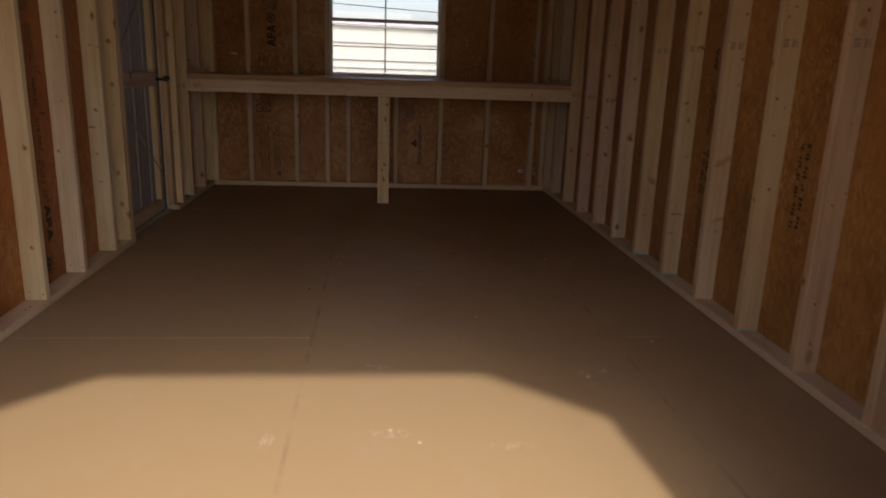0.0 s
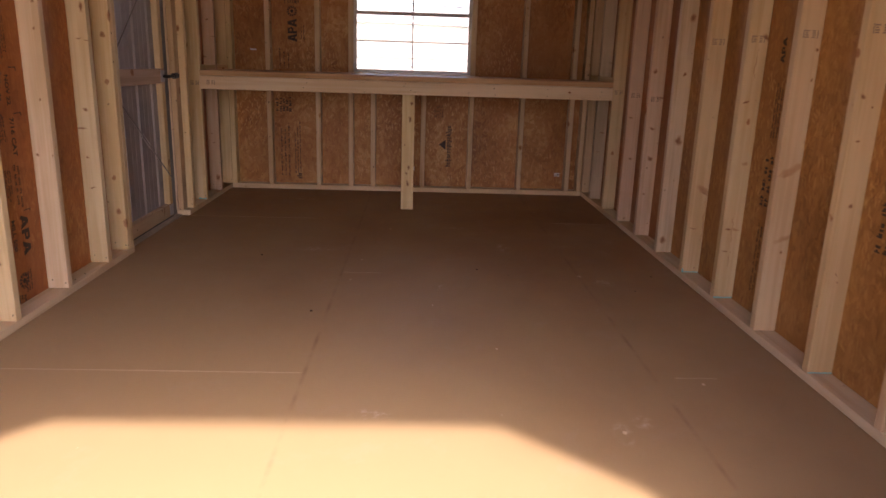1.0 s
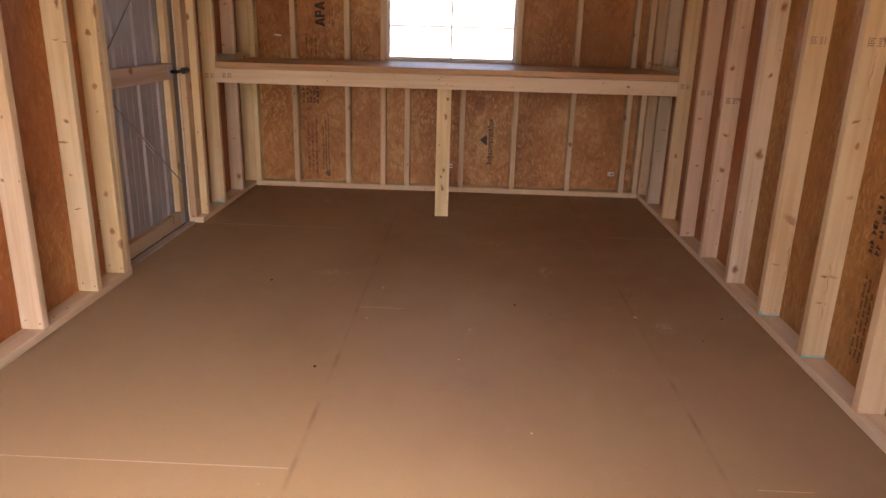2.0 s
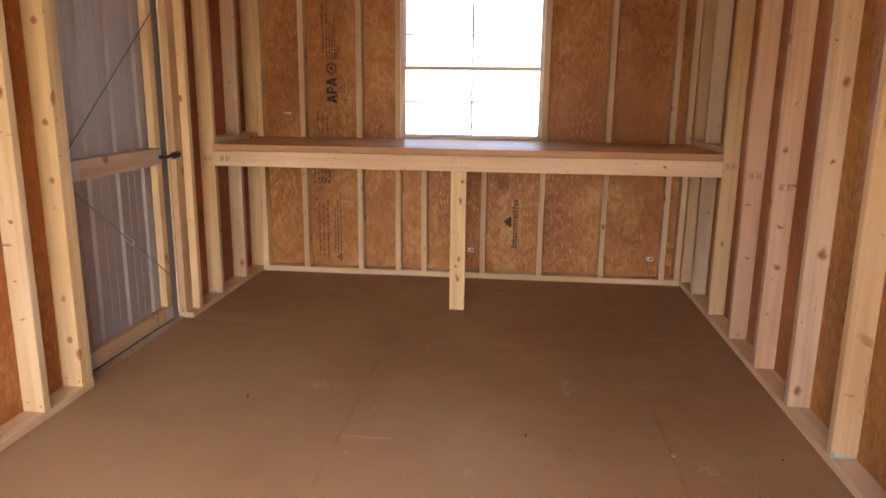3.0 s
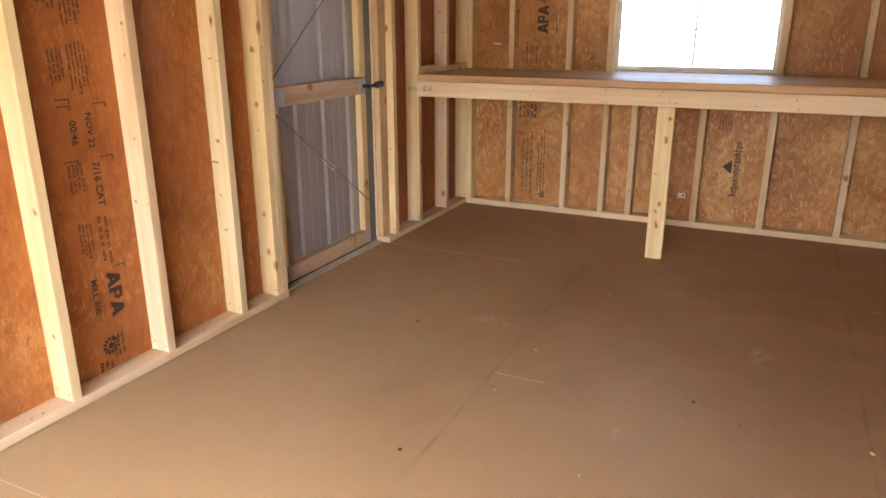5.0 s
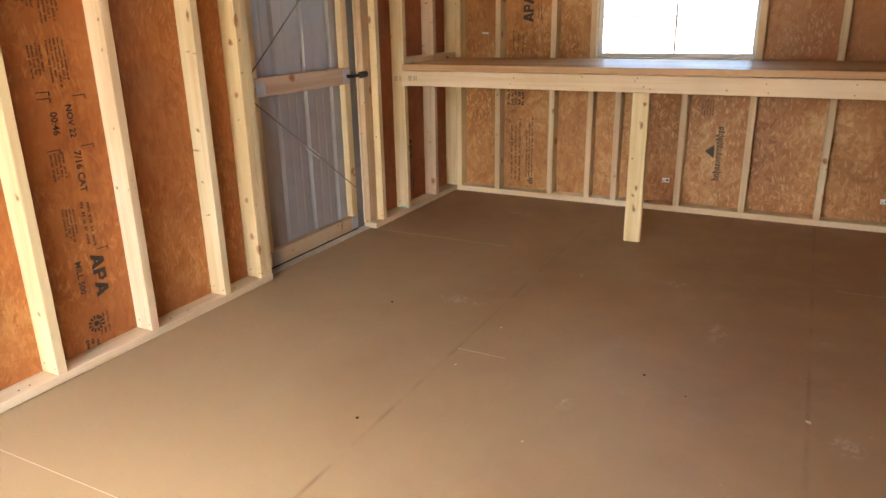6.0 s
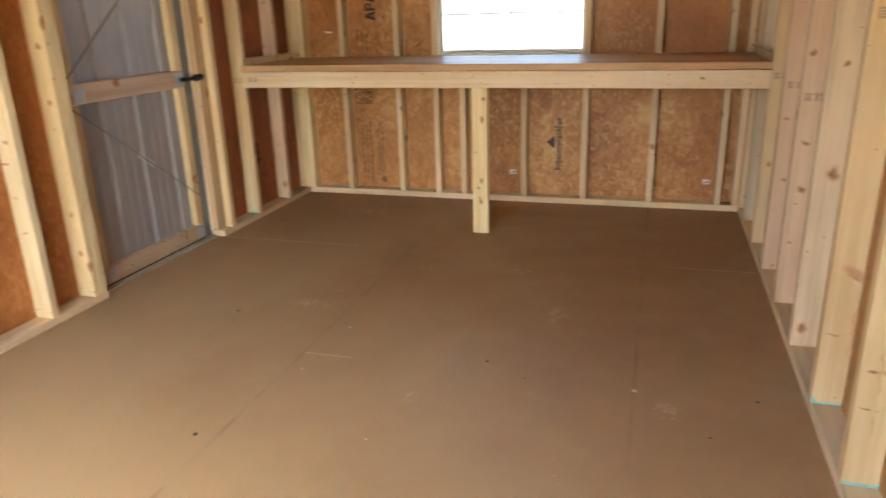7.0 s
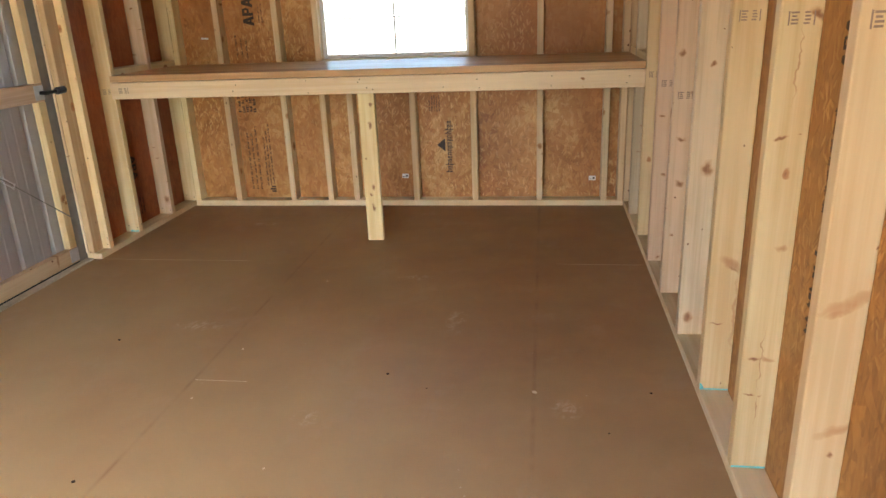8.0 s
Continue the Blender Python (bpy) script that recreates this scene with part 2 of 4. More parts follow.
RIGHT_PINE = {
    1: pine("pine_grey_short", *GREY, 0.085),
    2: pine("pine_cream", *CREAM, 0.07),
    3: pine("pine_pink", *PINK, 0.07, ((1.48, 0.73, 0.022, 0.010, -0.3), (1.50, 0.46, 0.016, 0.010, 0), (1.50, 0.06, 0.012, 0.012, 0))),
    4: pine("pine_pink_knotty", *PINK, 0.07, ((1.478, 1.034, 0.014, 0.017, 0), (1.495, 0.698, 0.022, 0.010, -0.2), (1.50, 0.52, 0.022, 0.016, 0), (1.48, 0.30, 0.012, 0.010, 0))),
    5: pine("pine_grey", *GREY, 0.065, ((1.509, 0.671, 0.024, 0.034, 0), (1.487, 0.11, 0.019, 0.026, 0), (1.517, 1.315, 0.019, 0.030, 0), (1.50, 1.02, 0.014, 0.010, 0.2))),
    6: pine("pine_cream_streaked", *CREAM, 0.05, ((1.512, 0.468, 0.040, 0.024, -0.55, 0.25), (1.520, 0.452, 0.022, 0.010, -0.6, 0.5), (1.488, 0.27, 0.024, 0.005, 0.0), (1.535, 0.30, 0.006, 0.14, 0.0, 0.0))),
    7: pine("pine_cream_knotty", *CREAM, 0.04, ((1.484, 0.92, 0.017, 0.006, 0.3), (1.520, 0.93, 0.006, 0.003, 0.3), (1.481, 0.36, 0.019, 0.005, 0.05), (1.515, 0.362, 0.022, 0.008, -0.2, 0.1), (1.476, 0.259, 0.016, 0.004, 0), (1.506, 0.262, 0.010, 0.003, 0.1, 0.3), (1.497, 0.36, 0.0022, 0.10, 0.0, 0.4), (1.499, 0.22, 0.0018, 0.05, 0.0, 0.4), (1.500, 1.08, 0.0022, 0.10, 0.0, 0.2), (1.530, 1.185, 0.018, 0.012, -0.6), (1.495, 1.345, 0.012, 0.013, 0), (1.512, 0.655, 0.016, 0.009, 0, 0.15))),
    8: pine("pine_peach", *PEACH, 0.03, ((1.505, 0.690, 0.060, 0.016, 0.5, 0.0), (1.490, 0.672, 0.026, 0.008, 0.6, 0.12), (1.525, 0.425, 0.050, 0.014, 0.45, 0.0), (1.528, 1.129, 0.008, 0.008, 0), (1.538, 0.43, 0.004, 0.004, 0), (1.528, 1.022, 0.008, 0.010, 0), (1.515, 0.365, 0.008, 0.008, 0), (1.535, 0.80, 0.005, 0.006, 0), (1.522, 1.32, 0.010, 0.008, 0.2))),
    9: pine("pine_cream_spotted", *CREAM, 0.065, ((1.478, 0.98, 0.010, 0.012, 0), (1.481, 0.842, 0.007, 0.007, 0), (1.502, 0.628, 0.008, 0.010, 0), (1.512, 0.945, 0.005, 0.005, 0), (1.50, 1.315, 0.007, 0.008, 0), (1.474, 1.28, 0.007, 0.009, 0), (1.508, 1.255, 0.005, 0.005, 0), (1.492, 0.40, 0.006, 0.005, 0), (1.50, 0.372, 0.005, 0.005, 0))),
}
LEFT_PINE = {
    -3.212: pine("pine_round_knot", (0.76, 0.64, 0.388), (0.665, 0.52, 0.278), 0.035, ((-1.455, 0.681, 0.013, 0.017, 0), (-1.47, 0.27, 0.010, 0.012, 0), (-1.50, 1.21, 0.012, 0.008, 0.2))),
    -3.620: pine("pine_knotty", (0.76, 0.64, 0.388), (0.665, 0.52, 0.278), 0.045, ((-1.445, 0.80, 0.012, 0.014, 0), (-1.474, 0.559, 0.010, 0.012, 0), (-1.49, 1.12, 0.016, 0.008, 0.3))),
    -2.387: pine("pine_streaked", (0.76, 0.64, 0.388), (0.665, 0.52, 0.278), 0.05, ((-1.478, 1.101, 0.020, 0.005, 0.1), (-1.476, 0.781, 0.016, 0.012, -0.3), (-1.480, 0.409, 0.020, 0.006, 0.1), (-1.486, 0.557, 0.012, 0.005, 0), (-1.455, 1.24, 0.013, 0.030, 0))),
    -2.8: pine("pine_spotted", (0.75, 0.635, 0.44), (0.655, 0.515, 0.32), 0.035, ((-1.455, 1.229, 0.008, 0.008, 0), (-1.463, 1.128, 0.007, 0.007, 0), (-1.465, 0.849, 0.007, 0.007, 0), (-1.441, 0.622, 0.006, 0.008, 0), (-1.503, 0.618, 0.007, 0.009, 0))),
    -0.330: pine("pine_red_knot", (0.69, 0.56, 0.41), (0.60, 0.455, 0.30), 0.06, ((-1.46, 0.13, 0.022, 0.032, 0), (-1.48, 1.30, 0.012, 0.012, 0))),
}
LEG_PINE = pine("pine_leg", (0.76, 0.64, 0.388), (0.665, 0.52, 0.278), 0.06, ((0.022, 0.65, 0.014, 0.028, 0), (0.018, 0.31, 0.013, 0.020, 0), (0.005, 0.265, 0.010, 0.014, 0), (0.014, 0.19, 0.013, 0.028, 0), (0.032, 0.76, 0.012, 0.014, 0), (-0.012, 0.47, 0.009, 0.010, 0)))
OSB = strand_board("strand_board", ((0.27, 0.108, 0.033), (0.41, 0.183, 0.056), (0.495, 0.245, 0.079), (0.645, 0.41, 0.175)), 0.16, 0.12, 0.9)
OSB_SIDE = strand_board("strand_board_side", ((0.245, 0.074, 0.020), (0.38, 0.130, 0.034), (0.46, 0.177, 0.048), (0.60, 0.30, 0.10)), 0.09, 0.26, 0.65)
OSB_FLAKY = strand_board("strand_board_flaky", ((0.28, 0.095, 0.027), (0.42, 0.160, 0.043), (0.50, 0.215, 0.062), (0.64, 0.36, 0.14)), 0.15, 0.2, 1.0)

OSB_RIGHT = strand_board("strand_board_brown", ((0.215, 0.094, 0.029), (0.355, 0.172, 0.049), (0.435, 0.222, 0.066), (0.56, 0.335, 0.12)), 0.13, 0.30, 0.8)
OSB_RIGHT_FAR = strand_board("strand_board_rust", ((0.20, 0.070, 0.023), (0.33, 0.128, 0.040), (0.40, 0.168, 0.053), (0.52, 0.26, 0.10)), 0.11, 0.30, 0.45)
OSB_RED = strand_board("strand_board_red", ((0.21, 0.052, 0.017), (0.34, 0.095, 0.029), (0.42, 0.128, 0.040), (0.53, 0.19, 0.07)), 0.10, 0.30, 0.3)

SCUFFS = ((-0.48, -1.91, 0.14, 0.06), (0.34, -1.31, 0.10, 0.04), (1.03, -2.45, 0.06, 0.07), (0.20, -2.56, 0.06, 0.05), (0.60, -1.80, 0.05, 0.13), (-0.77, -0.43, 0.10, 0.04), (0.71, -3.94, 0.04, 0.08), (0.79, -3.87, 0.04, 0.05), (-0.35, -4.35, 0.03, 0.06), (0.0, -4.31, 0.12, 0.03), (0.36, -4.39, 0.08, 0.03), (-0.05, -3.84, 0.08, 0.04))


def floor_material():
    m = Mat("floor_sheet", 0.5, spec=0.35)
    base = m.n("NewGeometry").outputs["Position"]
    broad = m.noise(m.coords((0.9, 0.9, 1), src=base), 1.0, 5.0, 0.6)
    cloud = m.noise(m.coords((4, 6, 1), src=base), 1.0, 4.0, 0.6)
    fine = m.noise(m.coords((160, 160, 1), src=base), 1.0, 3.0)
    tone = m.math("ADD", m.math("MULTIPLY", broad, 0.5), m.math("ADD", m.math("MULTIPLY", cloud, 0.35), m.math("MULTIPLY", fine, 0.15)))
    col = m.ramp(tone, [(0.36, (0.28, 0.155, 0.074)), (0.5, (0.35, 0.203, 0.095)), (0.64, (0.42, 0.262, 0.125))])
    ruddy = m.noise(m.coords((2.1, 1.5, 1), src=base), 1.0, 4.0, 0.62, 0.5)
    col = m.mix(m.math("MULTIPLY", m.math("SUBTRACT", ruddy, 0.5, clamp=True), 3.0, clamp=True), col, (0.31, 0.166, 0.083))
    # doorway light painted in: paler to the front and left, patchy towards the bench
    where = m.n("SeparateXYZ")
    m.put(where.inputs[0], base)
    door_light = m.math("ADD", m.math("MULTIPLY", where.outputs[1], -0.30), m.math("MULTIPLY", m.noise(m.coords((1.1, 0.8, 1), src=base), 1.0, 4.0, 0.6), 1.5))
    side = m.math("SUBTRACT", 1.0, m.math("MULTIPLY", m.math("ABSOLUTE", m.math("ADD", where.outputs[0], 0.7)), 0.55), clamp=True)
    door_light = m.math("SUBTRACT", m.math("ADD", door_light, m.math("MULTIPLY", side, 0.55)), 1.12, clamp=True)
    col = m.mix(m.math("MULTIPLY", door_light, 0.9, clamp=True), col, (0.45, 0.332, 0.172))
    smear = m.noise(m.coords((5, 3.6, 1), (0, 0, 30), src=base), 1.0, 6.0, 0.72, 0.2)
    smear = m.math("MULTIPLY", m.math("SUBTRACT", smear, 0.56, clamp=True), 1.6, clamp=True)
    col = m.mix(smear, col, (0.46, 0.36, 0.26))
    # dusty scuffs where feet and tools went
    rag = m.noise(m.coords((34, 22, 1), (0, 0, 20), src=base), 1.0, 5.0, 0.7, 1.0)
    xyz = m.n("SeparateXYZ")
    m.put(xyz.inputs[0], base)
    total = None
    for x, y, rx, ry in SCUFFS:
        dx = m.math("DIVIDE", m.math("SUBTRACT", xyz.outputs[0], x), rx)
        dy = m.math("DIVIDE", m.math("SUBTRACT", xyz.outputs[1], y), ry)
        d = m.math("SUBTRACT", 1.0, m.math("ADD", m.math("MULTIPLY", dx, dx), m.math("MULTIPLY", dy, dy)), clamp=True)
        total = d if total is None else m.math("MAXIMUM", total, d)
    rag = m.math("MULTIPLY", m.math("SUBTRACT", rag, 0.48, clamp=True), 4.0, clamp=True)
    col = m.mix(m.math("MULTIPLY", m.math("MULTIPLY", total, rag), 0.95), col, (0.62, 0.52, 0.40))
    speck = m.voronoi(m.coords((7, 7, 1), src=base))
    sep = m.n("SeparateColor")
    m.put(sep.inputs[0], speck.outputs["Color"])
    sp = m.math("MULTIPLY", m.math("LESS_THAN", speck.outputs["Distance"], 0.024), m.math("LESS_THAN", sep.outputs[0], 0.7))
    col = m.mix(m.math("MULTIPLY", sp, 0.5), col, (0.62, 0.52, 0.38))
    # dust and rust-brown rubbed into the long joints
    for x in (-0.29, 0.925):
        d = m.math("ABSOLUTE", m.math("SUBTRACT", xyz.outputs[0], x))
        band = m.math("SUBTRACT", 1.0, m.math("DIVIDE", d, 0.011), clamp=True)
        along = m.noise(m.coords((3, 5, 1), src=base), 1.0, 3.0)
        col = m.mix(m.math("MULTIPLY", band, m.math("MULTIPLY", m.math("SUBTRACT", along, 0.40, clamp=True), 2.2)), col, (0.21, 0.10, 0.05))
    m.color(col)
    rough = m.math("ADD", 0.42, m.math("MULTIPLY", cloud, 0.2))
    m.put(m.b.inputs["Roughness"], rough)
    m.bump(fine, 0.12, 0.001)
    return m.m


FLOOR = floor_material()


def plain(name, col, rough=0.5, metal=0.0, vary=0.12, scale=25.0, spec=0.4):
    m = Mat(name, rough, metal, spec)
    base = m.coords()
    n1 = m.noise(base, scale, 4.0, 0.6)
    n2 = m.noise(base, scale / 8, 3.0, 0.6)
    fac = m.math("ADD", m.math("MULTIPLY", n1, 0.5), m.math("MULTIPLY", n2, 0.5))
    m.color(m.ramp(fac, [(0.3, tuple(c * (1 - vary) for c in col)), (0.7, tuple(min(1, c * (1 + vary)) for c in col))]))
    m.bump(n1, 0.1, 0.0008)
    return m.m


INK = plain("ink", (0.055, 0.034, 0.026), 0.6, vary=0.3)
STAMP_INK = plain("stamp_ink", (0.27, 0.19, 0.14), 0.6, vary=0.3)
INK_FADED = plain("faded_ink", (0.085, 0.043, 0.025), 0.6, vary=0.35)
SHEET_METAL = plain("sheet_metal", (0.375, 0.36, 0.355), 0.45, 0.12, 0.08, 6.0)
TRIM_GREY = plain("trim_grey", (0.23, 0.225, 0.22), 0.5, 0.1, 0.15, 30.0)
THRESH = plain("threshold_grey", (0.46, 0.40, 0.32), 0.6, 0.0, 0.2, 30.0)
ZINC = plain("zinc", (0.52, 0.54, 0.56), 0.4, 0.6, 0.15, 40.0)
STEEL_DARK = plain("dark_steel", (0.19, 0.175, 0.165), 0.5, 0.4, 0.2, 40.0)
DARK_METAL = plain("dark_metal", (0.02, 0.02, 0.022), 0.4, 0.3)
WINDOW_WHITE = plain("window_white", (0.76, 0.73, 0.70), 0.4, vary=0.05)
BAR_GREY = plain("glazing_bar_grey", (0.36, 0.35, 0.34), 0.5, vary=0.05)
PAPER = plain("paper", (0.75, 0.74, 0.74), 0.6, vary=0.05)
CHALK = plain("cyan_paint", (0.16, 0.54, 0.56), 0.6, vary=0.3, scale=60)
RAIL_GREY = pine("greyish_pine", (0.62, 0.50, 0.375), (0.53, 0.405, 0.285), 0.07)
JAMB_PALE = pine("pale_pine", (0.78, 0.66, 0.50), (0.66, 0.52, 0.36), 0.03)
ROOF = plain("roof_board", (0.26, 0.155, 0.08), 0.7)
GRAVEL = plain("dry_ground", (0.30, 0.262, 0.185), 0.9, vary=0.35, scale=8)
BARN_WALL = plain("pale_siding", (0.55, 0.60, 0.54), 0.6, vary=0.06, scale=2.0)
CRUMB = plain("dark_crumb", (0.05, 0.03, 0.02), 0.8)
CHIP = plain("pale_chip", (0.72, 0.60, 0.42), 0.7)
CABLE = plain("cable", (0.03, 0.03, 0.03), 0.6)

glass = Mat("glass", 0.0)
glass.b.inputs["Transmission Weight"].default_value = 1.0
glass.b.inputs["IOR"].default_value = 1.45
glass.color((0.97, 0.98, 0.97))
GLASS = glass.m


# ---- building helpers ----
def mesh_of(bm, material, name):
    me = bpy.data.meshes.new(name)
    bm.to_mesh(me)
    bm.free()
    me.materials.append(material)
    return me


def part(name, bm, material, parent, label="", m=None):
    """Links a bmesh as one mesh object under a thing or a part."""
    me = bm if isinstance(bm, bpy.types.Mesh) else mesh_of(bm, material, name)
    ob = new(name, me)
    ob.parent = parent
    if m is not None:
        ob.matrix_local = m
    return tagged(ob, label)


def thing(name, label, category, group="", kind="", at=(0, 0, 0)):
    ob = new(name)
    ob.location = at
    ob.empty_display_size = 0.1
    return tagged(ob, label, category, group, kind)


def box_bm(sx, sy, sz, bevel=0.0):
    bm = bmesh.new()
    bmesh.ops.create_cube(bm, size=1.0)
    bmesh.ops.scale(bm, vec=(sx, sy, sz), verts=bm.verts)
    if bevel:
        bmesh.ops.bevel(bm, geom=bm.edges[:], offset=bevel, segments=1, affect="EDGES", profile=0.5)
    return bm


BOARDS = {}
TURN_AXIS = {"z": (0, 0, 0), "y": (90, 0, 0), "x": (0, 90, 0)}


def board(name, parent, material, x, y, z, axis="z", label="", bevel=0.0025, lean=(0, 0, 0)):
    """A sawn board between x, y and z bounds, its grain along the axis. Boards of one size share one mesh."""
    d = [x[1] - x[0], y[1] - y[0], z[1] - z[0]]
    size = {"z": (d[0], d[1], d[2]), "y": (d[0], d[2], d[1]), "x": (d[2], d[1], d[0])}[axis]
    key = (tuple(round(v, 4) for v in size), material.name, bevel)
    if key not in BOARDS:
        BOARDS[key] = mesh_of(box_bm(*size, bevel), material, name)
    turn = TURN_AXIS[axis]
    m = pose((x[0] + x[1]) / 2, (y[0] + y[1]) / 2, (z[0] + z[1]) / 2, turn[0] + lean[0], turn[1] + lean[1], turn[2] + lean[2])
    return part(name, BOARDS[key], material, parent, label, m)


def slab(name, parent, material, x, y, z, label="", bevel=0.0):
    """A box whose own origin is its middle and whose axes are the world's."""
    m = pose(sum(x) / 2, sum(y) / 2, sum(z) / 2)
    return part(name, box_bm(x[1] - x[0], y[1] - y[0], z[1] - z[0], bevel), material, parent, label, m)


def rod_bm(a, b, r, sides=8):
    """A round rod from a to b."""
    a, b = Vector(a), Vector(b)
    bm = bmesh.new()
    q = (b - a).to_track_quat("Z", "Y").to_matrix().to_4x4()
    bmesh.ops.create_cone(bm, cap_ends=True, segments=sides, radius1=r, radius2=r, depth=(b - a).length, matrix=Matrix.Translation((a + b) / 2) @ q)
    return bm


def join_bm(*bms):
    out = bmesh.new()
    for bm in bms:
        me = bpy.data.meshes.new("tmp")
        bm.to_mesh(me)
        bm.free()
        out.from_mesh(me)
        bpy.data.meshes.remove(me)
    return out


# ---- plan ----
XL, XR = -1.435, 1.452        # inner faces of the side framing
D, T = 0.089, 0.038           # a two-by-four
YB, YF = 0.0, -5.34           # inner faces of the end framing
TOP = 1.962                   # underside of the top plates
OSB_T = 0.011
OUT_L, OUT_R, OUT_B, OUT_F = XL - D - OSB_T, XR + D + OSB_T, YB + D + OSB_T, YF - D - OSB_T

# ---- ground outside ----
bm = bmesh.new()
bmesh.ops.create_grid(bm, x_segments=24, y_segments=24, size=900)
ground = new("ground", mesh_of(bm, GRAVEL, "ground"))
ground.location = (0, 0, -0.42)
tagged(ground, "pale dry gravel ground outside the shed", "ground", kind="structure")

# ---- floor: sheets butted together ----
floor = thing("floor", "brown smooth wooden floor sheets with dusty smears", "floor", kind="structure")
slab("floor_base", floor, ROOF, (OUT_L, OUT_R), (OUT_F, OUT_B), (-0.14, -0.02))
G = 0.0001


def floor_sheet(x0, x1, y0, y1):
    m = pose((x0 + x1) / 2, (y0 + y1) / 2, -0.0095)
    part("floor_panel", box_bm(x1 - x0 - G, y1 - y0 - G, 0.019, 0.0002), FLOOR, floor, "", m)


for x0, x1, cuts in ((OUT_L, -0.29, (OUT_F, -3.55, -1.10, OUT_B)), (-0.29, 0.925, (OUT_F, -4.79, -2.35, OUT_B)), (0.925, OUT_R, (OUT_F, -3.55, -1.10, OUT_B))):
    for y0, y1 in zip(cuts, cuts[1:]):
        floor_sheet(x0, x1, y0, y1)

# ---- side and end walls ----
wall_left = thing("wall_left", "open stud wall of pale pine on orange strand board", "wall", kind="structure")
wall_right = thing("wall_right", "open stud wall of pale knotty pine on orange strand board", "wall", kind="structure")
wall_back = thing("wall_back", "window end wall of pine studs on strand board", "wall", kind="structure")


def stud_left(y, name="stud", z=(T, TOP)):
    return board(name, wall_left, LEFT_PINE.get(y, PINE), (XL - D, XL), (y, y + T), z)


def stud_right(y, material, name="stud", z=(T, TOP)):
    return board(name, wall_right, material, (XR, XR + D), (y, y + T), z)


def stud_back(x, z=(T, TOP), name="stud"):
    return board(name, wall_back, PINE if x < -1.3 else BACK_PINE, (x - T / 2, x + T / 2), (YB, YB + D), z)


DOOR_N, DOOR_F = -2.062, -1.112
# left wall
for y in (0.001, -0.330, -0.722, -2.387, -2.800, -3.212, -3.620, -4.027, -4.433, -4.84, YF):
    stud_left(y)
stud_left(-2.145, "king_stud")
stud_left(-2.106, "trimmer_stud", (T, 1.87))
stud_left(-1.028, "trimmer_stud")
board("bottom_plate", wall_left, PLATE, (XL - D, XL), (YF, DOOR_N), (0.004, T), "y")
board("bottom_plate", wall_left, PLATE, (XL - D, XL), (DOOR_F, YB + T), (0.004, T), "y")
for k in (0, 1):
    board("top_plate", wall_left, PINE, (XL - D, XL), (YF, YB), (TOP + k * T, TOP + (k + 1) * T), "y")
board("door_header", wall_left, PINE, (XL - D, XL), (-2.066, -1.029), (1.872, TOP - 0.001), "y")
board("door_jamb", wall_left, JAMB_PALE, (XL - D - 0.001, XL - 0.055), (-2.067, -2.032), (T, 1.871), "z", "pale planed door jamb")
# the far jamb's shade is put into its colour, a darker tan pine
board("door_jamb", wall_left, PINE_TAN, (XL - D + 0.013, XL - 0.042), (DOOR_F + 0.001, -1.029), (T, 1.871), "z", "door jamb with its shade put in as tan pine")
board("door_stop", wall_left, JAMB_PALE, (XL - D - 0.001, XL - D + 0.012), (DOOR_F - 0.004, -1.029), (T, 1.871), "z", "pale planed door stop")
# right wall
RIGHT = [-0.040] + [-0.328 - 0.4064 * k for k in range(12)] + [YF]
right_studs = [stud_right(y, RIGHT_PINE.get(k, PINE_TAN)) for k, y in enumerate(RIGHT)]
board("bottom_plate", wall_right, PLATE, (XR, XR + D), (YF, YB), (0.004, T), "y")
for k in (0, 1):
    board("top_plate", wall_right, PINE, (XR, XR + D), (YF, YB), (TOP + k * T, TOP + (k + 1) * T), "y")
# dark strips put in for the shade in the gap under the plates
for x, y0, y1, wall in ((XL - D + 0.012, YF, DOOR_N, wall_left), (XL - D + 0.012, DOOR_F, YB, wall_left), (XR + 0.012, YF, YB, wall_right)):
    slab("plate_seal", wall, INK, (x, x + D - 0.024), (y0 + 0.005, y1 - 0.005), (0.0002, 0.0038), "thin dark strip for the shade under the plate")
# back wall
WX0, WX1, WZ0, WZ1 = -0.446, 0.491, 0.955, 1.868
for x in (XL + T / 2 + 0.001, -1.117, -0.727, 0.925, 1.33, XR - T / 2 - 0.001):
    stud_back(x)
stud_back(WX0 - T / 2, name="king_stud")
stud_back(WX1 + T / 2, name="king_stud")
for x in (-0.285, 0.122):
    stud_back(x, (T, WZ0 - T), "cripple_stud")
board("window_sill_plate", wall_back, PINE, (WX0, WX1), (YB, YB + D), (WZ0 - T, WZ0), "x")
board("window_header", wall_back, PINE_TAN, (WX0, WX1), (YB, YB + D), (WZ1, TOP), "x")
board("bottom_plate", wall_back, PINE_RAIL, (XL, XR), (YB, YB + D), (0, T), "x", "pale pine sole plate")
for k in (0, 1):
    board("top_plate", wall_back, PINE, (XL, XR), (YB, YB + D), (TOP + k * T, TOP + (k + 1) * T), "x")


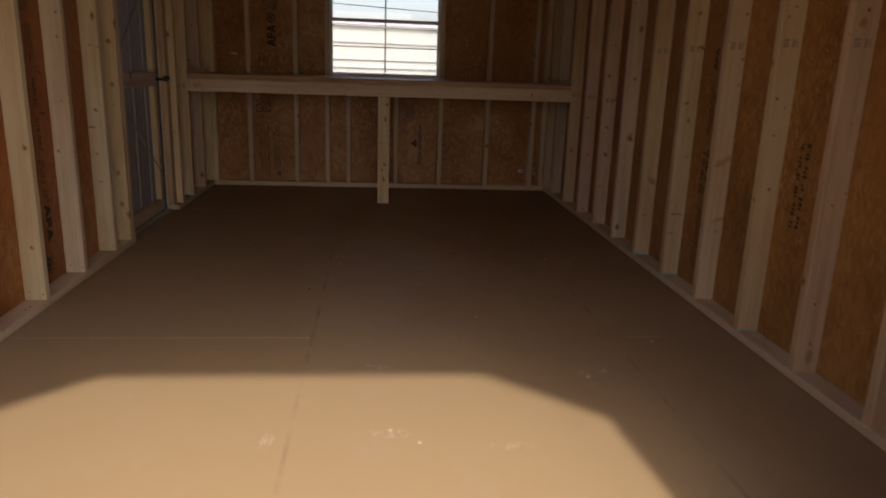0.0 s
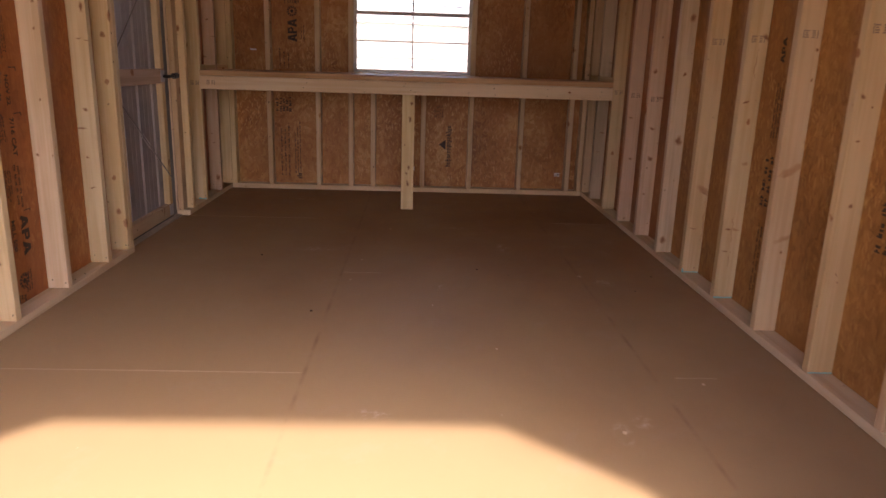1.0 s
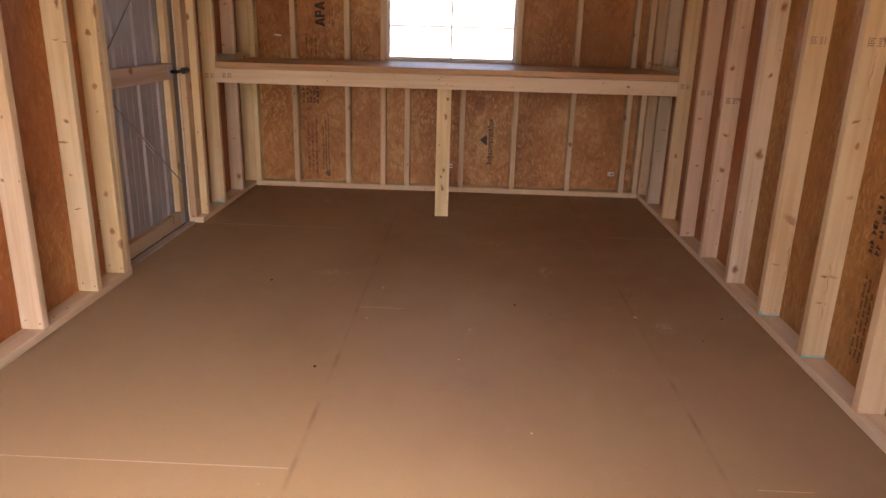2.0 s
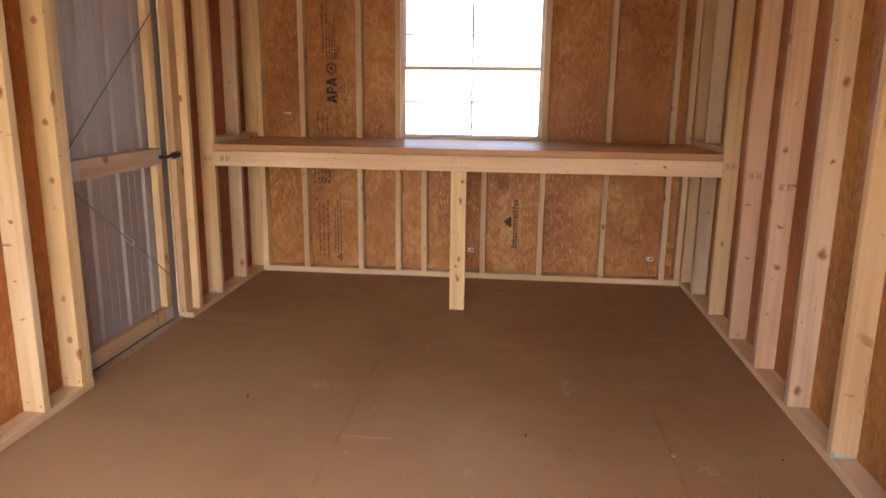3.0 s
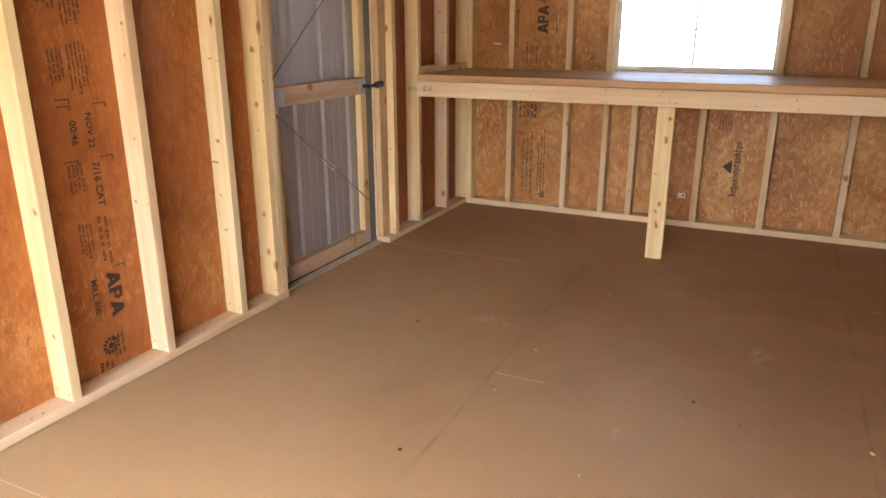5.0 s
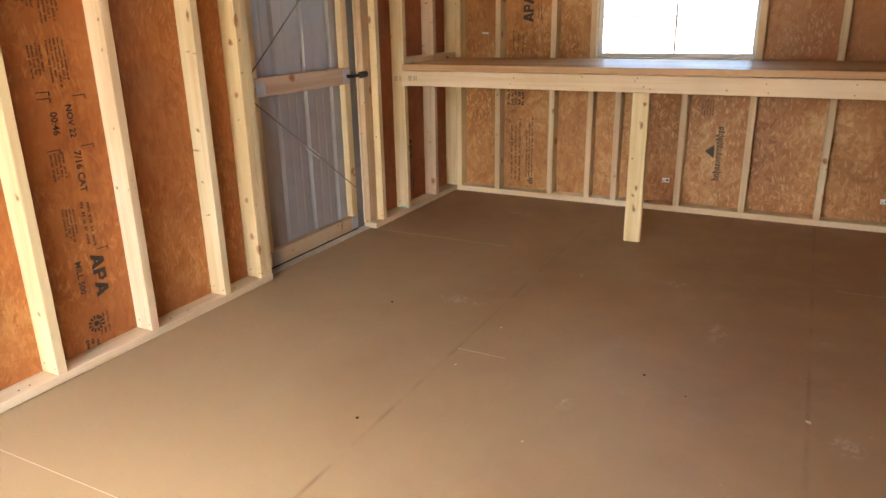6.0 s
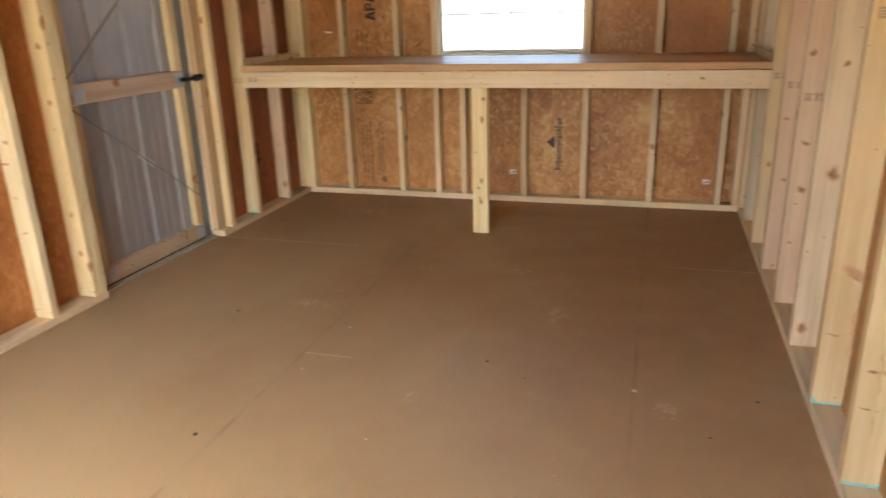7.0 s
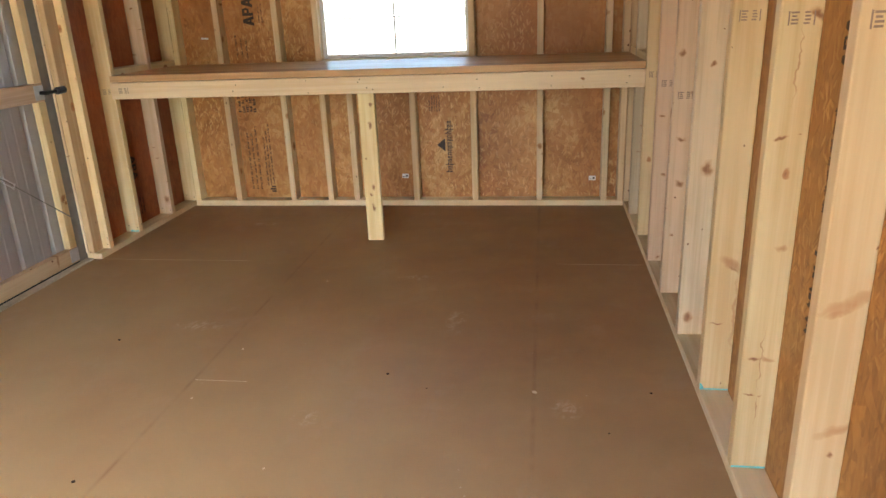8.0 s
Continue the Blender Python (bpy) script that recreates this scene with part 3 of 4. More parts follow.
# sheathing: each panel lies in its own xy, x upward the panel's length
def sheathing(parent, material, side, a0, a1, z0, z1):
    """A strand board sheet. side: 'l', 'r' or 'b'; a0..a1 along the wall."""
    mid, zm = (a0 + a1) / 2, (z0 + z1) / 2
    m = {
        "l": Matrix.Translation((XL - D - OSB_T / 2, mid, zm)) @ Matrix(((0, 0, 1), (1, 0, 0), (0, 1, 0))).to_4x4(),
        "r": Matrix.Translation((XR + D + OSB_T / 2, mid, zm)) @ Matrix(((0, 0, -1), (-1, 0, 0), (0, 1, 0))).to_4x4(),
        "b": Matrix.Translation((mid, YB + D + OSB_T / 2, zm)) @ Matrix(((1, 0, 0), (0, 0, -1), (0, 1, 0))).to_4x4(),
    }[side]
    return part("sheathing_panel", box_bm(a1 - a0 - 0.002, z1 - z0, OSB_T - 0.0005), material, parent, "", m)


EAVE = TOP + 2 * T
panel_l = {}
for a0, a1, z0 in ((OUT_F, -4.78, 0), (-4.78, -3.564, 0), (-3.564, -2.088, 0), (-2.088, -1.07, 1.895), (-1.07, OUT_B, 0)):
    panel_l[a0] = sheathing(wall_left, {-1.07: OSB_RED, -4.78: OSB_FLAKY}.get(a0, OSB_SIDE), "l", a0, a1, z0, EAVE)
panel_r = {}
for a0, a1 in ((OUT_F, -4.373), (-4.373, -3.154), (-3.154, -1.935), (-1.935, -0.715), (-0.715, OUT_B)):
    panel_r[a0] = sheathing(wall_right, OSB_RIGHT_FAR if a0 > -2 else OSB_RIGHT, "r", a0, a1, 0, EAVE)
panel_b = {}
JX0, JX1 = WX0 - T / 2, WX1 + T / 2
for a0, a1, z0, z1 in ((OUT_L, JX0, 0, EAVE), (JX0, JX1, 0, WZ0), (JX0, JX1, WZ1, EAVE), (JX1, OUT_R, 0, EAVE)):
    panel_b[(a0, z0)] = sheathing(wall_back, OSB, "b", a0, a1, z0, z1)

# gable over the back wall, roof and the front wall with its cut-cornered doorway
RIDGE, RX = 3.15, (XL + XR) / 2


def prism(points, y0, y1):
    """An upright plate from outline points (x, z), between y0 and y1."""
    bm = bmesh.new()
    front = [bm.verts.new((x, y0, z)) for x, z in points]
    back = [bm.verts.new((x, y1, z)) for x, z in points]
    bm.faces.new(front)
    bm.faces.new(back[::-1])
    n = len(points)
    for i in range(n):
        bm.faces.new((front[i], back[i], back[(i + 1) % n], front[(i + 1) % n]))
    bmesh.ops.recalc_face_normals(bm, faces=bm.faces)
    return bm


part("gable", prism([(OUT_L, EAVE), (OUT_R, EAVE), (RX, RIDGE)], YB + D - 0.01, OUT_B), OSB, wall_back)
ceiling = new("ceiling", mesh_of(prism([(OUT_L - 0.2, EAVE - 0.12), (RX, RIDGE), (OUT_R + 0.2, EAVE - 0.12), (OUT_R + 0.2, EAVE - 0.04), (RX, RIDGE + 0.09), (OUT_L - 0.2, EAVE - 0.04)], OUT_F - 0.02, OUT_B + 0.15), ROOF, "ceiling"))
tagged(ceiling, "plain wooden roof boarding over the shed", "ceiling", kind="structure")
OX0, OX1, OTOP, OCX, OCZ = -1.185, 0.790, 1.86, 0.335, 0.405
wall_front = new("wall_front", mesh_of(prism([(OUT_L, -0.14), (OX0, -0.14), (OX0, OTOP - OCZ), (OX0 + OCX, OTOP), (OX1 - OCX, OTOP), (OX1, OTOP - OCZ), (OX1, -0.14), (OUT_R, -0.14), (OUT_R, EAVE), (RX, RIDGE), (OUT_L, EAVE)], OUT_F, YF - 0.001), OSB, "wall_front"))
tagged(wall_front, "plain front wall with a wide cut-cornered doorway", "wall", kind="structure")

# two unseen door leaves, added outside to cut sky light from the right side
LEAF = (OX1 - OX0) / 2 - 0.004


def unseen_leaf(hinge, swing):
    """A planked leaf with its upper outer corner cut, hinged at its own x = 0; swing: degrees about z."""
    leaf = thing("unseen_leaf", "unseen planked door leaf added to shape the doorway light", "door", "front doors", at=(hinge, OUT_F - 0.03, 0.0))
    leaf.rotation_euler = (0, 0, radians(swing))
    step = LEAF / 6
    for k in range(6):
        x0, x1 = k * step + 0.001, (k + 1) * step - 0.001
        tops = [min(OTOP, OTOP - OCZ + OCZ * x / OCX) - 0.005 for x in (x0, x1)]
        part("plank", prism([(x0, -0.06), (x1, -0.06), (x1, tops[1]), (x0, tops[0])], -0.011, 0.011), OSB_SIDE, leaf)
    for z in (0.12, 0.72, 1.32):
        slab("ledge", leaf, PINE, (0.02, LEAF - 0.02), (0.0112, 0.036), (z, z + 0.089))
    return leaf


unseen_leaf(OX0, -82)
leaf = unseen_leaf(OX1, 0)
leaf.scale, leaf.rotation_euler = (-1, 1, 1), (0, 0, radians(160))

# ---- window ----
window = thing("window_1", "white double-hung window with thin glazing bars", "window", kind="structure")


def frame_bm(x0, x1, z0, z1, w, y0, y1, wb=None, wt=None):
    """A four-sided frame of bars w wide."""
    wb, wt = wb or w, wt or w
    bars = []
    for (a, b, c, d) in ((x0, x0 + w, z0, z1), (x1 - w, x1, z0, z1), (x0 + w, x1 - w, z0, z0 + wb), (x0 + w, x1 - w, z1 - wt, z1)):
        bm = box_bm(b - a, y1 - y0, d - c, 0.0015)
        bmesh.ops.translate(bm, vec=((a + b) / 2, (y0 + y1) / 2, (c + d) / 2), verts=bm.verts)
        bars.append(bm)
    return join_bm(*bars)


part("window_frame", frame_bm(WX0 + 0.001, WX1 - 0.001, WZ0 + 0.001, WZ1 - 0.001, 0.012, 0.056, 0.105), WINDOW_WHITE, window)
GX0, GX1 = -0.426, 0.471
MID = 1.412
for name, z0, z1, y0 in (("lower_sash", WZ0 + 0.012, MID + 0.014, 0.060), ("upper_sash", MID - 0.014, WZ1 - 0.012, 0.080)):
    sash = part(name, frame_bm(GX0 - 0.008, GX1 + 0.008, z0, z1, 0.013, y0, y0 + 0.018, 0.013 if y0 < 0.07 else 0.027, 0.027 if y0 < 0.07 else 0.013), WINDOW_WHITE, window)
    xm, zm = (GX0 + GX1) / 2, (z0 + z1) / 2
    slab("glazing_bar", sash, BAR_GREY, (xm - 0.0065, xm + 0.0065), (y0 + 0.011, y0 + 0.017), (z0 + 0.012, z1 - 0.012))
    slab("glazing_bar", sash, BAR_GREY, (GX0, GX1), (y0 + 0.0115, y0 + 0.0165), (zm - 0.005, zm + 0.005))
    pane = slab("pane", sash, GLASS, (GX0 - 0.002, GX1 + 0.002), (y0 + 0.007, y0 + 0.010), (z0 + 0.008, z1 - 0.008))
    pane.visible_shadow = False

# ---- side door ----
door = thing("door_1", "closed ribbed steel door with a pine back frame", "door", kind="structure")
DX0, DX1 = -1.560, -1.522


def ribbed_sheet(y0, y1, z0, z1, x):
    """A steel sheet with upright ribs that stand outward."""
    prof = []
    y = y0 - 0.108
    while y < y1 - 0.23:
        prof += [(y, 0), (y + 0.055, 0), (y + 0.060, -0.002), (y + 0.072, -0.002), (y + 0.077, 0), (y + 0.118, 0), (y + 0.123, -0.002), (y + 0.135, -0.002), (y + 0.140, 0), (y + 0.196, 0), (y + 0.202, -0.019), (y + 0.219, -0.019)]
        y += 0.2286
    prof = [(y0, 0)] + [p for p in prof if p[0] > y0 + 0.001] + [(y, 0), (y1, 0)]
    bm = bmesh.new()
    lo = [[bm.verts.new((x + dx - th, yy, z)) for yy, dx in prof] for z in (z0, z1) for th in (0, 0.0012)]
    a0, b0, a1, b1 = lo
    n = len(prof)
    for i in range(n - 1):
        bm.faces.new((a0[i], a0[i + 1], a1[i + 1], a1[i]))
        bm.faces.new((b0[i + 1], b0[i], b1[i], b1[i + 1]))
        bm.faces.new((a0[i + 1], a0[i], b0[i], b0[i + 1]))
        bm.faces.new((a1[i], a1[i + 1], b1[i + 1], b1[i]))
    bm.faces.new((a0[0], a1[0], b1[0], b0[0]))
    bm.faces.new((a1[-1], a0[-1], b0[-1], b1[-1]))
    bmesh.ops.recalc_face_normals(bm, faces=bm.faces)
    return bm


part("metal_sheet", ribbed_sheet(-2.10, -1.04, -0.05, 1.93, DX0 - 0.002), SHEET_METAL, door, "grey painted ribbed steel sheet")
DY0, DY1 = -2.028, -1.176
mid_rail = board("mid_rail", door, RAIL_GREY, (DX0, DX1), (DY0 + 0.002, DY1 - 0.002), (0.868, 0.957), "y")
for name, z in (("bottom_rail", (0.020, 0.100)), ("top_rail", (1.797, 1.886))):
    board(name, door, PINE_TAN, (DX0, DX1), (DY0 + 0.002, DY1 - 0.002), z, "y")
for z in ((0.101, 0.867), (0.958, 1.796)):
    board("stile", door, PINE, (DX0, DX1), (DY1 - 0.057, DY1 - 0.003), z)
    board("stile", door, PINE, (DX0, DX1), (DY0 + 0.002, DY0 + 0.089), z)
slab("edge_trim", door, TRIM_GREY, (DX0 + 0.001, DX1 - 0.008), (DY1, -1.060), (-0.02, 1.89), "grey metal edge trim")
# unseen outer strips, added to stop light leaking in round the side door
for y in (-2.125, -1.055):
    board("door_casing", wall_left, JAMB_PALE, (-1.600, OUT_L - 0.001), (y, y + 0.055) if y > -2 else (y - 0.02, y + 0.035), (-0.12, 2.0))
board("door_casing", wall_left, JAMB_PALE, (-1.600, OUT_L - 0.001), (-2.089, -1.056), (1.905, 2.0), "y")
slab("threshold", door, THRESH, (XL - D - 0.03, XL - 0.052), (DOOR_N + 0.002, DOOR_F - 0.002), (0.0005, 0.011), "grey metal threshold strip", 0.002)
# the shaded gap under the bottom rail, drawn as a black strip
slab("door_seal", door, DARK_METAL, (DX0 + 0.004, DX1 - 0.003), (DY0 + 0.003, DY1 - 0.003), (0.0115, 0.0195), "black strip for the shaded gap under the door")
# filler added to block outside light coming up below the door
slab("door_sill", wall_left, THRESH, (-1.605, OUT_L - 0.001), (-2.09, -1.05), (-0.14, 0.003), "grey-brown filler added against light under the door")
for y, z in ((-1.925, 0.905), (-1.213, 0.912), (-1.213, 0.062), (-1.925, 0.06)):
    slab("mending_plate", door, ZINC, (DX1, DX1 + 0.0015), (y - 0.033, y + 0.033), (z - 0.035, z + 0.035), "galvanised mending plate")
CX = DX1 + 0.006
part("brace_cable", rod_bm((CX, -1.19, 1.632), (CX, -1.985, 0.985), 0.0032), STEEL_DARK, door, "thin steel bracing cable")
low = part("brace_cable", rod_bm((CX, -1.985, 0.850), (CX, -1.18, 0.262), 0.0032), STEEL_DARK, door, "thin steel bracing cable")
a, b = Vector((CX, -1.985, 0.850)), Vector((CX, -1.18, 0.262))
p, q = a.lerp(b, 0.46), a.lerp(b, 0.57)
w = Vector((0, 0.006, 0.008))
part("turnbuckle", join_bm(rod_bm(p + w, q + w, 0.0028), rod_bm(p - w, q - w, 0.0028), rod_bm(p - 1.4 * w, p + 1.4 * w, 0.004), rod_bm(q - 1.4 * w, q + 1.4 * w, 0.004)), ZINC, low, "small steel turnbuckle")
lever = rod_bm((XL - 0.044, -1.146, 0.912), (XL - 0.040, -1.082, 0.915), 0.0185, 14)
bmesh.ops.bevel(lever, geom=[e for e in lever.edges if len(e.link_faces[0].verts) > 4 or len(e.link_faces[-1].verts) > 4], offset=0.008, segments=3, affect="EDGES", profile=0.5)
part("latch", join_bm(lever, rod_bm((XL - 0.046, -1.21, 0.910), (XL - 0.045, -1.146, 0.912), 0.009, 10), rod_bm((DX1, -1.205, 0.910), (XL - 0.044, -1.205, 0.910), 0.010, 10)), DARK_METAL, door, "black latch lever")

# ---- workbench ----
bench = thing("workbench", "built-in pine workbench across the window wall", "workbench", at=(0.0, -0.4, 0.0))
BZ0, BZ1, BZ2 = 0.821, 0.910, 0.948
BF = -0.755


def bench_board(name, material, x, y, z, axis, label=""):
    return board(name, bench, material, x, (y[0] + 0.4, y[1] + 0.4), z, axis, label)


rail = bench_board("front_rail", PINE_RAIL, (XL + 0.002, XR - 0.002), (BF, BF + T), (BZ0, BZ1), "x", "pale pine front rail with nail heads")
width = (0.0 - BF - 0.004) / 5
for k in range(5):
    bench_board("top_board", BENCH_TOP, (XL + 0.003, XR - 0.003), (BF + k * width + (0.004 if k == 0 else 0), BF + (k + 1) * width - 0.003), (BZ1 + 0.003, BZ2), "x")
bench_board("leg", LEG_PINE, (-0.0345, 0.0545), (-0.737, -0.699), (0.0, BZ0 - 0.001), "z")
bench_board("back_rail", PINE_RAIL, (XL + 0.004, XR - 0.004), (-T - 0.002, -0.002), (BZ0, BZ1), "x")
for x in (-1.43, -0.72, -0.05, 0.61, 1.409):
    bench_board("joist", PINE, (x, x + T), (BF + T + 0.001, -T - 0.003), (BZ0 + 0.002, BZ1), "y")
rng = random.Random(5)
disc = bmesh.new()
bmesh.ops.create_cone(disc, cap_ends=True, segments=8, radius1=0.0030, radius2=0.0024, depth=0.002, matrix=pose(0, 0, 0, 90, 0, 0))
NAIL = mesh_of(disc, CRUMB, "nail_head")
bpy.context.view_layer.update()
for x in (-1.39, -1.36, -1.05, -0.72, -0.70, -0.30, -0.03, 0.0, 0.03, 0.045, 0.42, 0.61, 0.63, 0.98, 1.36, 1.41):
    for z in (0.842, 0.888):
        if rng.random() < 0.6:
            inv = rail.matrix_local.inverted()
            part("nail_head", NAIL, DARK_METAL, rail, "", inv @ pose(x + rng.uniform(-0.012, 0.012), BF - 0.0008 + 0.4, z + rng.uniform(-0.01, 0.01)))

def nail_in(wood, place, turn):
    """A nail head on a board's face at a place in the room."""
    part("nail_head", NAIL, DARK_METAL, wood, "", wood.matrix_local.inverted() @ pose(*place, *turn))


left_plate = next(o for o in wall_left.children if o.name.startswith("bottom_plate"))
for y in (-3.34, -3.30, -2.68, -2.585, -2.30):
    nail_in(left_plate, (XL - 0.028, y, T + 0.0006), (90, 0, 0))
for o in list(wall_left.children):
    if o.name.split(".")[0] in ("stud", "king_stud", "trimmer_stud"):
        for x, z in ((XL - 0.012, 0.062), (XL - 0.066, 0.075)):
            nail_in(o, (x, o.location.y - T / 2 - 0.0006, z), (0, 0, 0))

# blocking between the studs beside the bench
for y0, y1 in ((-0.684, -0.330), (-0.292, -0.001)):
    board("blocking", wall_left, PINE, (XL - D, XL - 0.001), (y0 + 0.001, y1 - 0.001), (BZ2 - 0.005, BZ2 + 0.033), "y")
for y0, y1 in ((-0.697, -0.329), (-0.289, -0.042)):
    board("blocking", wall_right, PINE, (XR + 0.001, XR + D), (y0 + 0.001, y1 - 0.001), (BZ2 - 0.005, BZ2 + 0.033), "y")

# ---- outside the window: a long pale lap-sided building, and a power line over it ----
barn = thing("long_building", "long pale grey lap-sided building beyond the window", "building", at=(0.0, 21.0, -0.42))
barn.rotation_euler = (0, 0, radians(14.5))
slab("wall", barn, BARN_WALL, (-16, 22), (0.0, 5.0), (0.0, 2.79))
for z, h in ((0.55, 0.03), (1.33, 0.03), (1.62, 0.05), (2.23, 0.07)):
    slab("siding_lap", barn, BARN_WALL, (-16, 22), (-0.05, -0.001), (z, z + h))
    # the shade line below each lap is drawn as a grey strip
    slab("lap_seam", barn, BAR_GREY, (-16, 22), (-0.028, -0.001), (z - 0.035, z - 0.001), "grey strip for the shade under a lap")
slab("eave_trim", barn, BAR_GREY, (-16.2, 22.2), (-0.12, -0.001), (2.80, 2.87), "grey eave trim")
roof_bm = bmesh.new()
corners = [roof_bm.verts.new(c) for c in ((-16.2, -0.12, 2.872), (22.2, -0.12, 2.872), (22.2, 5.12, 2.872), (-16.2, 5.12, 2.872), (-16.2, 2.5, 3.1), (22.2, 2.5, 3.1))]
for ids in ((0, 1, 5, 4), (2, 3, 4, 5), (0, 4, 3), (1, 2, 5), (3, 2, 1, 0)):
    roof_bm.faces.new([corners[k] for k in ids])
bmesh.ops.recalc_face_normals(roof_bm, faces=roof_bm.faces)
part("roof", roof_bm, WINDOW_WHITE, barn, "low white metal roof")
pts = [Vector((x, 17, 2.776 - 0.047 * x + 0.002 * x * x)) for x in range(-9, 10, 2)]
power_line = new("power_line", mesh_of(join_bm(*[rod_bm(u, v, 0.012, 6) for u, v in zip(pts, pts[1:])]), CABLE, "power_line"))
tagged(power_line, "thin black power line slung between poles", "cable", "power lines")
for x in (-9.0, 9.0):
    pole = new("utility_pole", mesh_of(rod_bm((x, 17, -0.42), (x, 17, 5.0), 0.13, 14), CABLE, "utility_pole"))
    tagged(pole, "dark round wooden pole that carries power lines", "pole", "utility poles")


# ---- writing printed on the boards ----
def text_mesh(body, size, material):
    cu = bpy.data.curves.new("writing", "FONT")
    cu.body, cu.size, cu.extrude, cu.resolution_u = body, size, 0.0003, 2
    cu.offset = size * 0.022
    ob = new("writing_tmp", cu)
    bpy.context.view_layer.update()
    me = bpy.data.meshes.new_from_object(ob.evaluated_get(bpy.context.evaluated_depsgraph_get()))
    bpy.data.objects.remove(ob)
    bpy.data.curves.remove(cu)
    me.materials.clear()
    me.materials.append(material)
    return me


def flat_bm(outlines, thick=0.0006):
    """Thin plates from outlines of (x, y) in one mesh."""
    bm = bmesh.new()
    for pts in outlines:
        lo = [bm.verts.new((x, y, 0)) for x, y in pts]
        hi = [bm.verts.new((x, y, thick)) for x, y in pts]
        bm.faces.new(lo[::-1])
        bm.faces.new(hi)
        for i in range(len(pts)):
            j = (i + 1) % len(pts)
            bm.faces.new((lo[i], lo[j], hi[j], hi[i]))
    return bm


def rect(x0, y0, x1, y1):
    return [(x0, y0), (x1, y0), (x1, y1), (x0, y1)]


FACING = {
    "l": (Matrix(((0, 0, 1), (0, 1, 0), (-1, 0, 0))).to_4x4(), lambda a, z: (XL - D + 0.0004, a, z)),
    "b": (Matrix(((0, -1, 0), (0, 0, -1), (1, 0, 0))).to_4x4(), lambda a, z: (a, YB + D - 0.0004, z)),
    "r": (Matrix(((0, 0, -1), (0, 1, 0), (1, 0, 0))).to_4x4(), lambda a, z: (XR + D - 0.0004, a, z)),
}


def printed(panel, side, a, z, data, name="print", label="", material=None):
    turn, place = FACING[side]
    world = Matrix.Translation(place(a, z)) @ turn
    return part(name, data, material or INK, panel, label, panel.matrix_local.inverted() @ world)


def words(rng, length, h, rows, pitch):
    """Rows of short bars that stand for small print that cannot be read."""
    out = []
    for r in range(rows):
        x = rng.uniform(0, 0.01)
        end = length * rng.uniform(0.75, 1.0)
        while x < end:
            stop = x + rng.uniform(0.015, 0.05)
            while x < min(stop, end):
                w = h * rng.uniform(0.25, 0.6)
                base = -r * pitch
                if rng.random() < 0.5:
                    out.append(rect(x, base, x + w, base + h * rng.uniform(0.6, 1.0)))
                else:
                    out.append(rect(x, base, x + w * 0.5, base + h))
                    out.append(rect(x + w * 0.52, base + h * rng.uniform(0.0, 0.6), x + w * 1.1, base + h * 0.75))
                x += w * 1.1 + h * 0.16
            x += h * 0.7
    return flat_bm(out)


def rosette(r, teeth=12):
    """A toothed ring with a middle."""
    out = []
    for k in range(teeth):
        a0, a1 = 2 * math.pi * k / teeth, 2 * math.pi * (k + 0.62) / teeth
        out.append([(r * 0.55 * math.cos(a0), r * 0.55 * math.sin(a0)), (r * math.cos(a0), r * math.sin(a0)), (r * math.cos(a1), r * math.sin(a1)), (r * 0.55 * math.cos(a1), r * 0.55 * math.sin(a1))])
    out.append([(r * 0.35 * math.cos(k), r * 0.35 * math.sin(k)) for k in (0.0, 1.05, 2.09, 3.14, 4.19, 5.24)])
    return flat_bm(out)


def mark_blocks(h, stretch=1.0):
    """Three bold blocks, two of them tapered."""
    w = h * 0.80 * stretch
    out = []
    for k in (0, 2):
        x = k * w * 0.98
        out += [[(x - w * 0.04, 0), (x + w * 0.30, 0), (x + w * 0.66, h), (x + w * 0.32, h)], [(x + w * 0.70, 0), (x + w * 1.02, 0), (x + w * 0.67, h), (x + w * 0.50, h * 0.66)], rect(x + w * 0.3, h * 0.2, x + w * 0.68, h * 0.38)]
    x = w * 1.06
    out += [rect(x, 0, x + w * 0.30, h), rect(x + w * 0.305, h * 0.78, x + w * 0.75, h), rect(x + w * 0.305, h * 0.36, x + w * 0.75, h * 0.55), rect(x + w * 0.6, h * 0.552, x + w * 0.82, h * 0.778)]
    return flat_bm(out)


rng = random.Random(11)
pl = panel_l[-3.564]
printed(pl, "l", -2.936, 0.950, text_mesh("NOV 22", 0.034, INK))
printed(pl, "l", -2.998, 0.930, text_mesh("00:46", 0.037, INK))
printed(pl, "l", -2.935, 0.785, text_mesh("7/16 CAT", 0.038, INK))
printed(pl, "l", -3.012, 0.385, text_mesh("MILL 500", 0.034, INK))
printed(pl, "l", -2.948, 0.392, mark_blocks(0.054, 1.3), "trade_mark")
printed(pl, "l", -2.972, 0.125, rosette(0.034), "trade_mark")
printed(pl, "l", -2.925, 0.165, words(rng, 0.10, 0.010, 3, 0.018))
printed(pl, "l", -2.985, 0.075, words(rng, 0.06, 0.014, 3, 0.022))
printed(pl, "l", -2.925, 0.600, words(rng, 0.19, 0.014, 2, 0.024), material=INK_FADED)
printed(pl, "l", -2.985, 0.590, words(rng, 0.13, 0.009, 4, 0.014), material=INK_FADED)
printed(pl, "l", -2.985, 0.790, words(rng, 0.11, 0.010, 4, 0.015), material=INK_FADED)
printed(pl, "l", -2.908, 1.175, words(rng, 0.17, 0.008, 5, 0.015), material=INK_FADED)
printed(pl, "l", -2.995, 1.160, words(rng, 0.12, 0.009, 4, 0.014), material=INK_FADED)
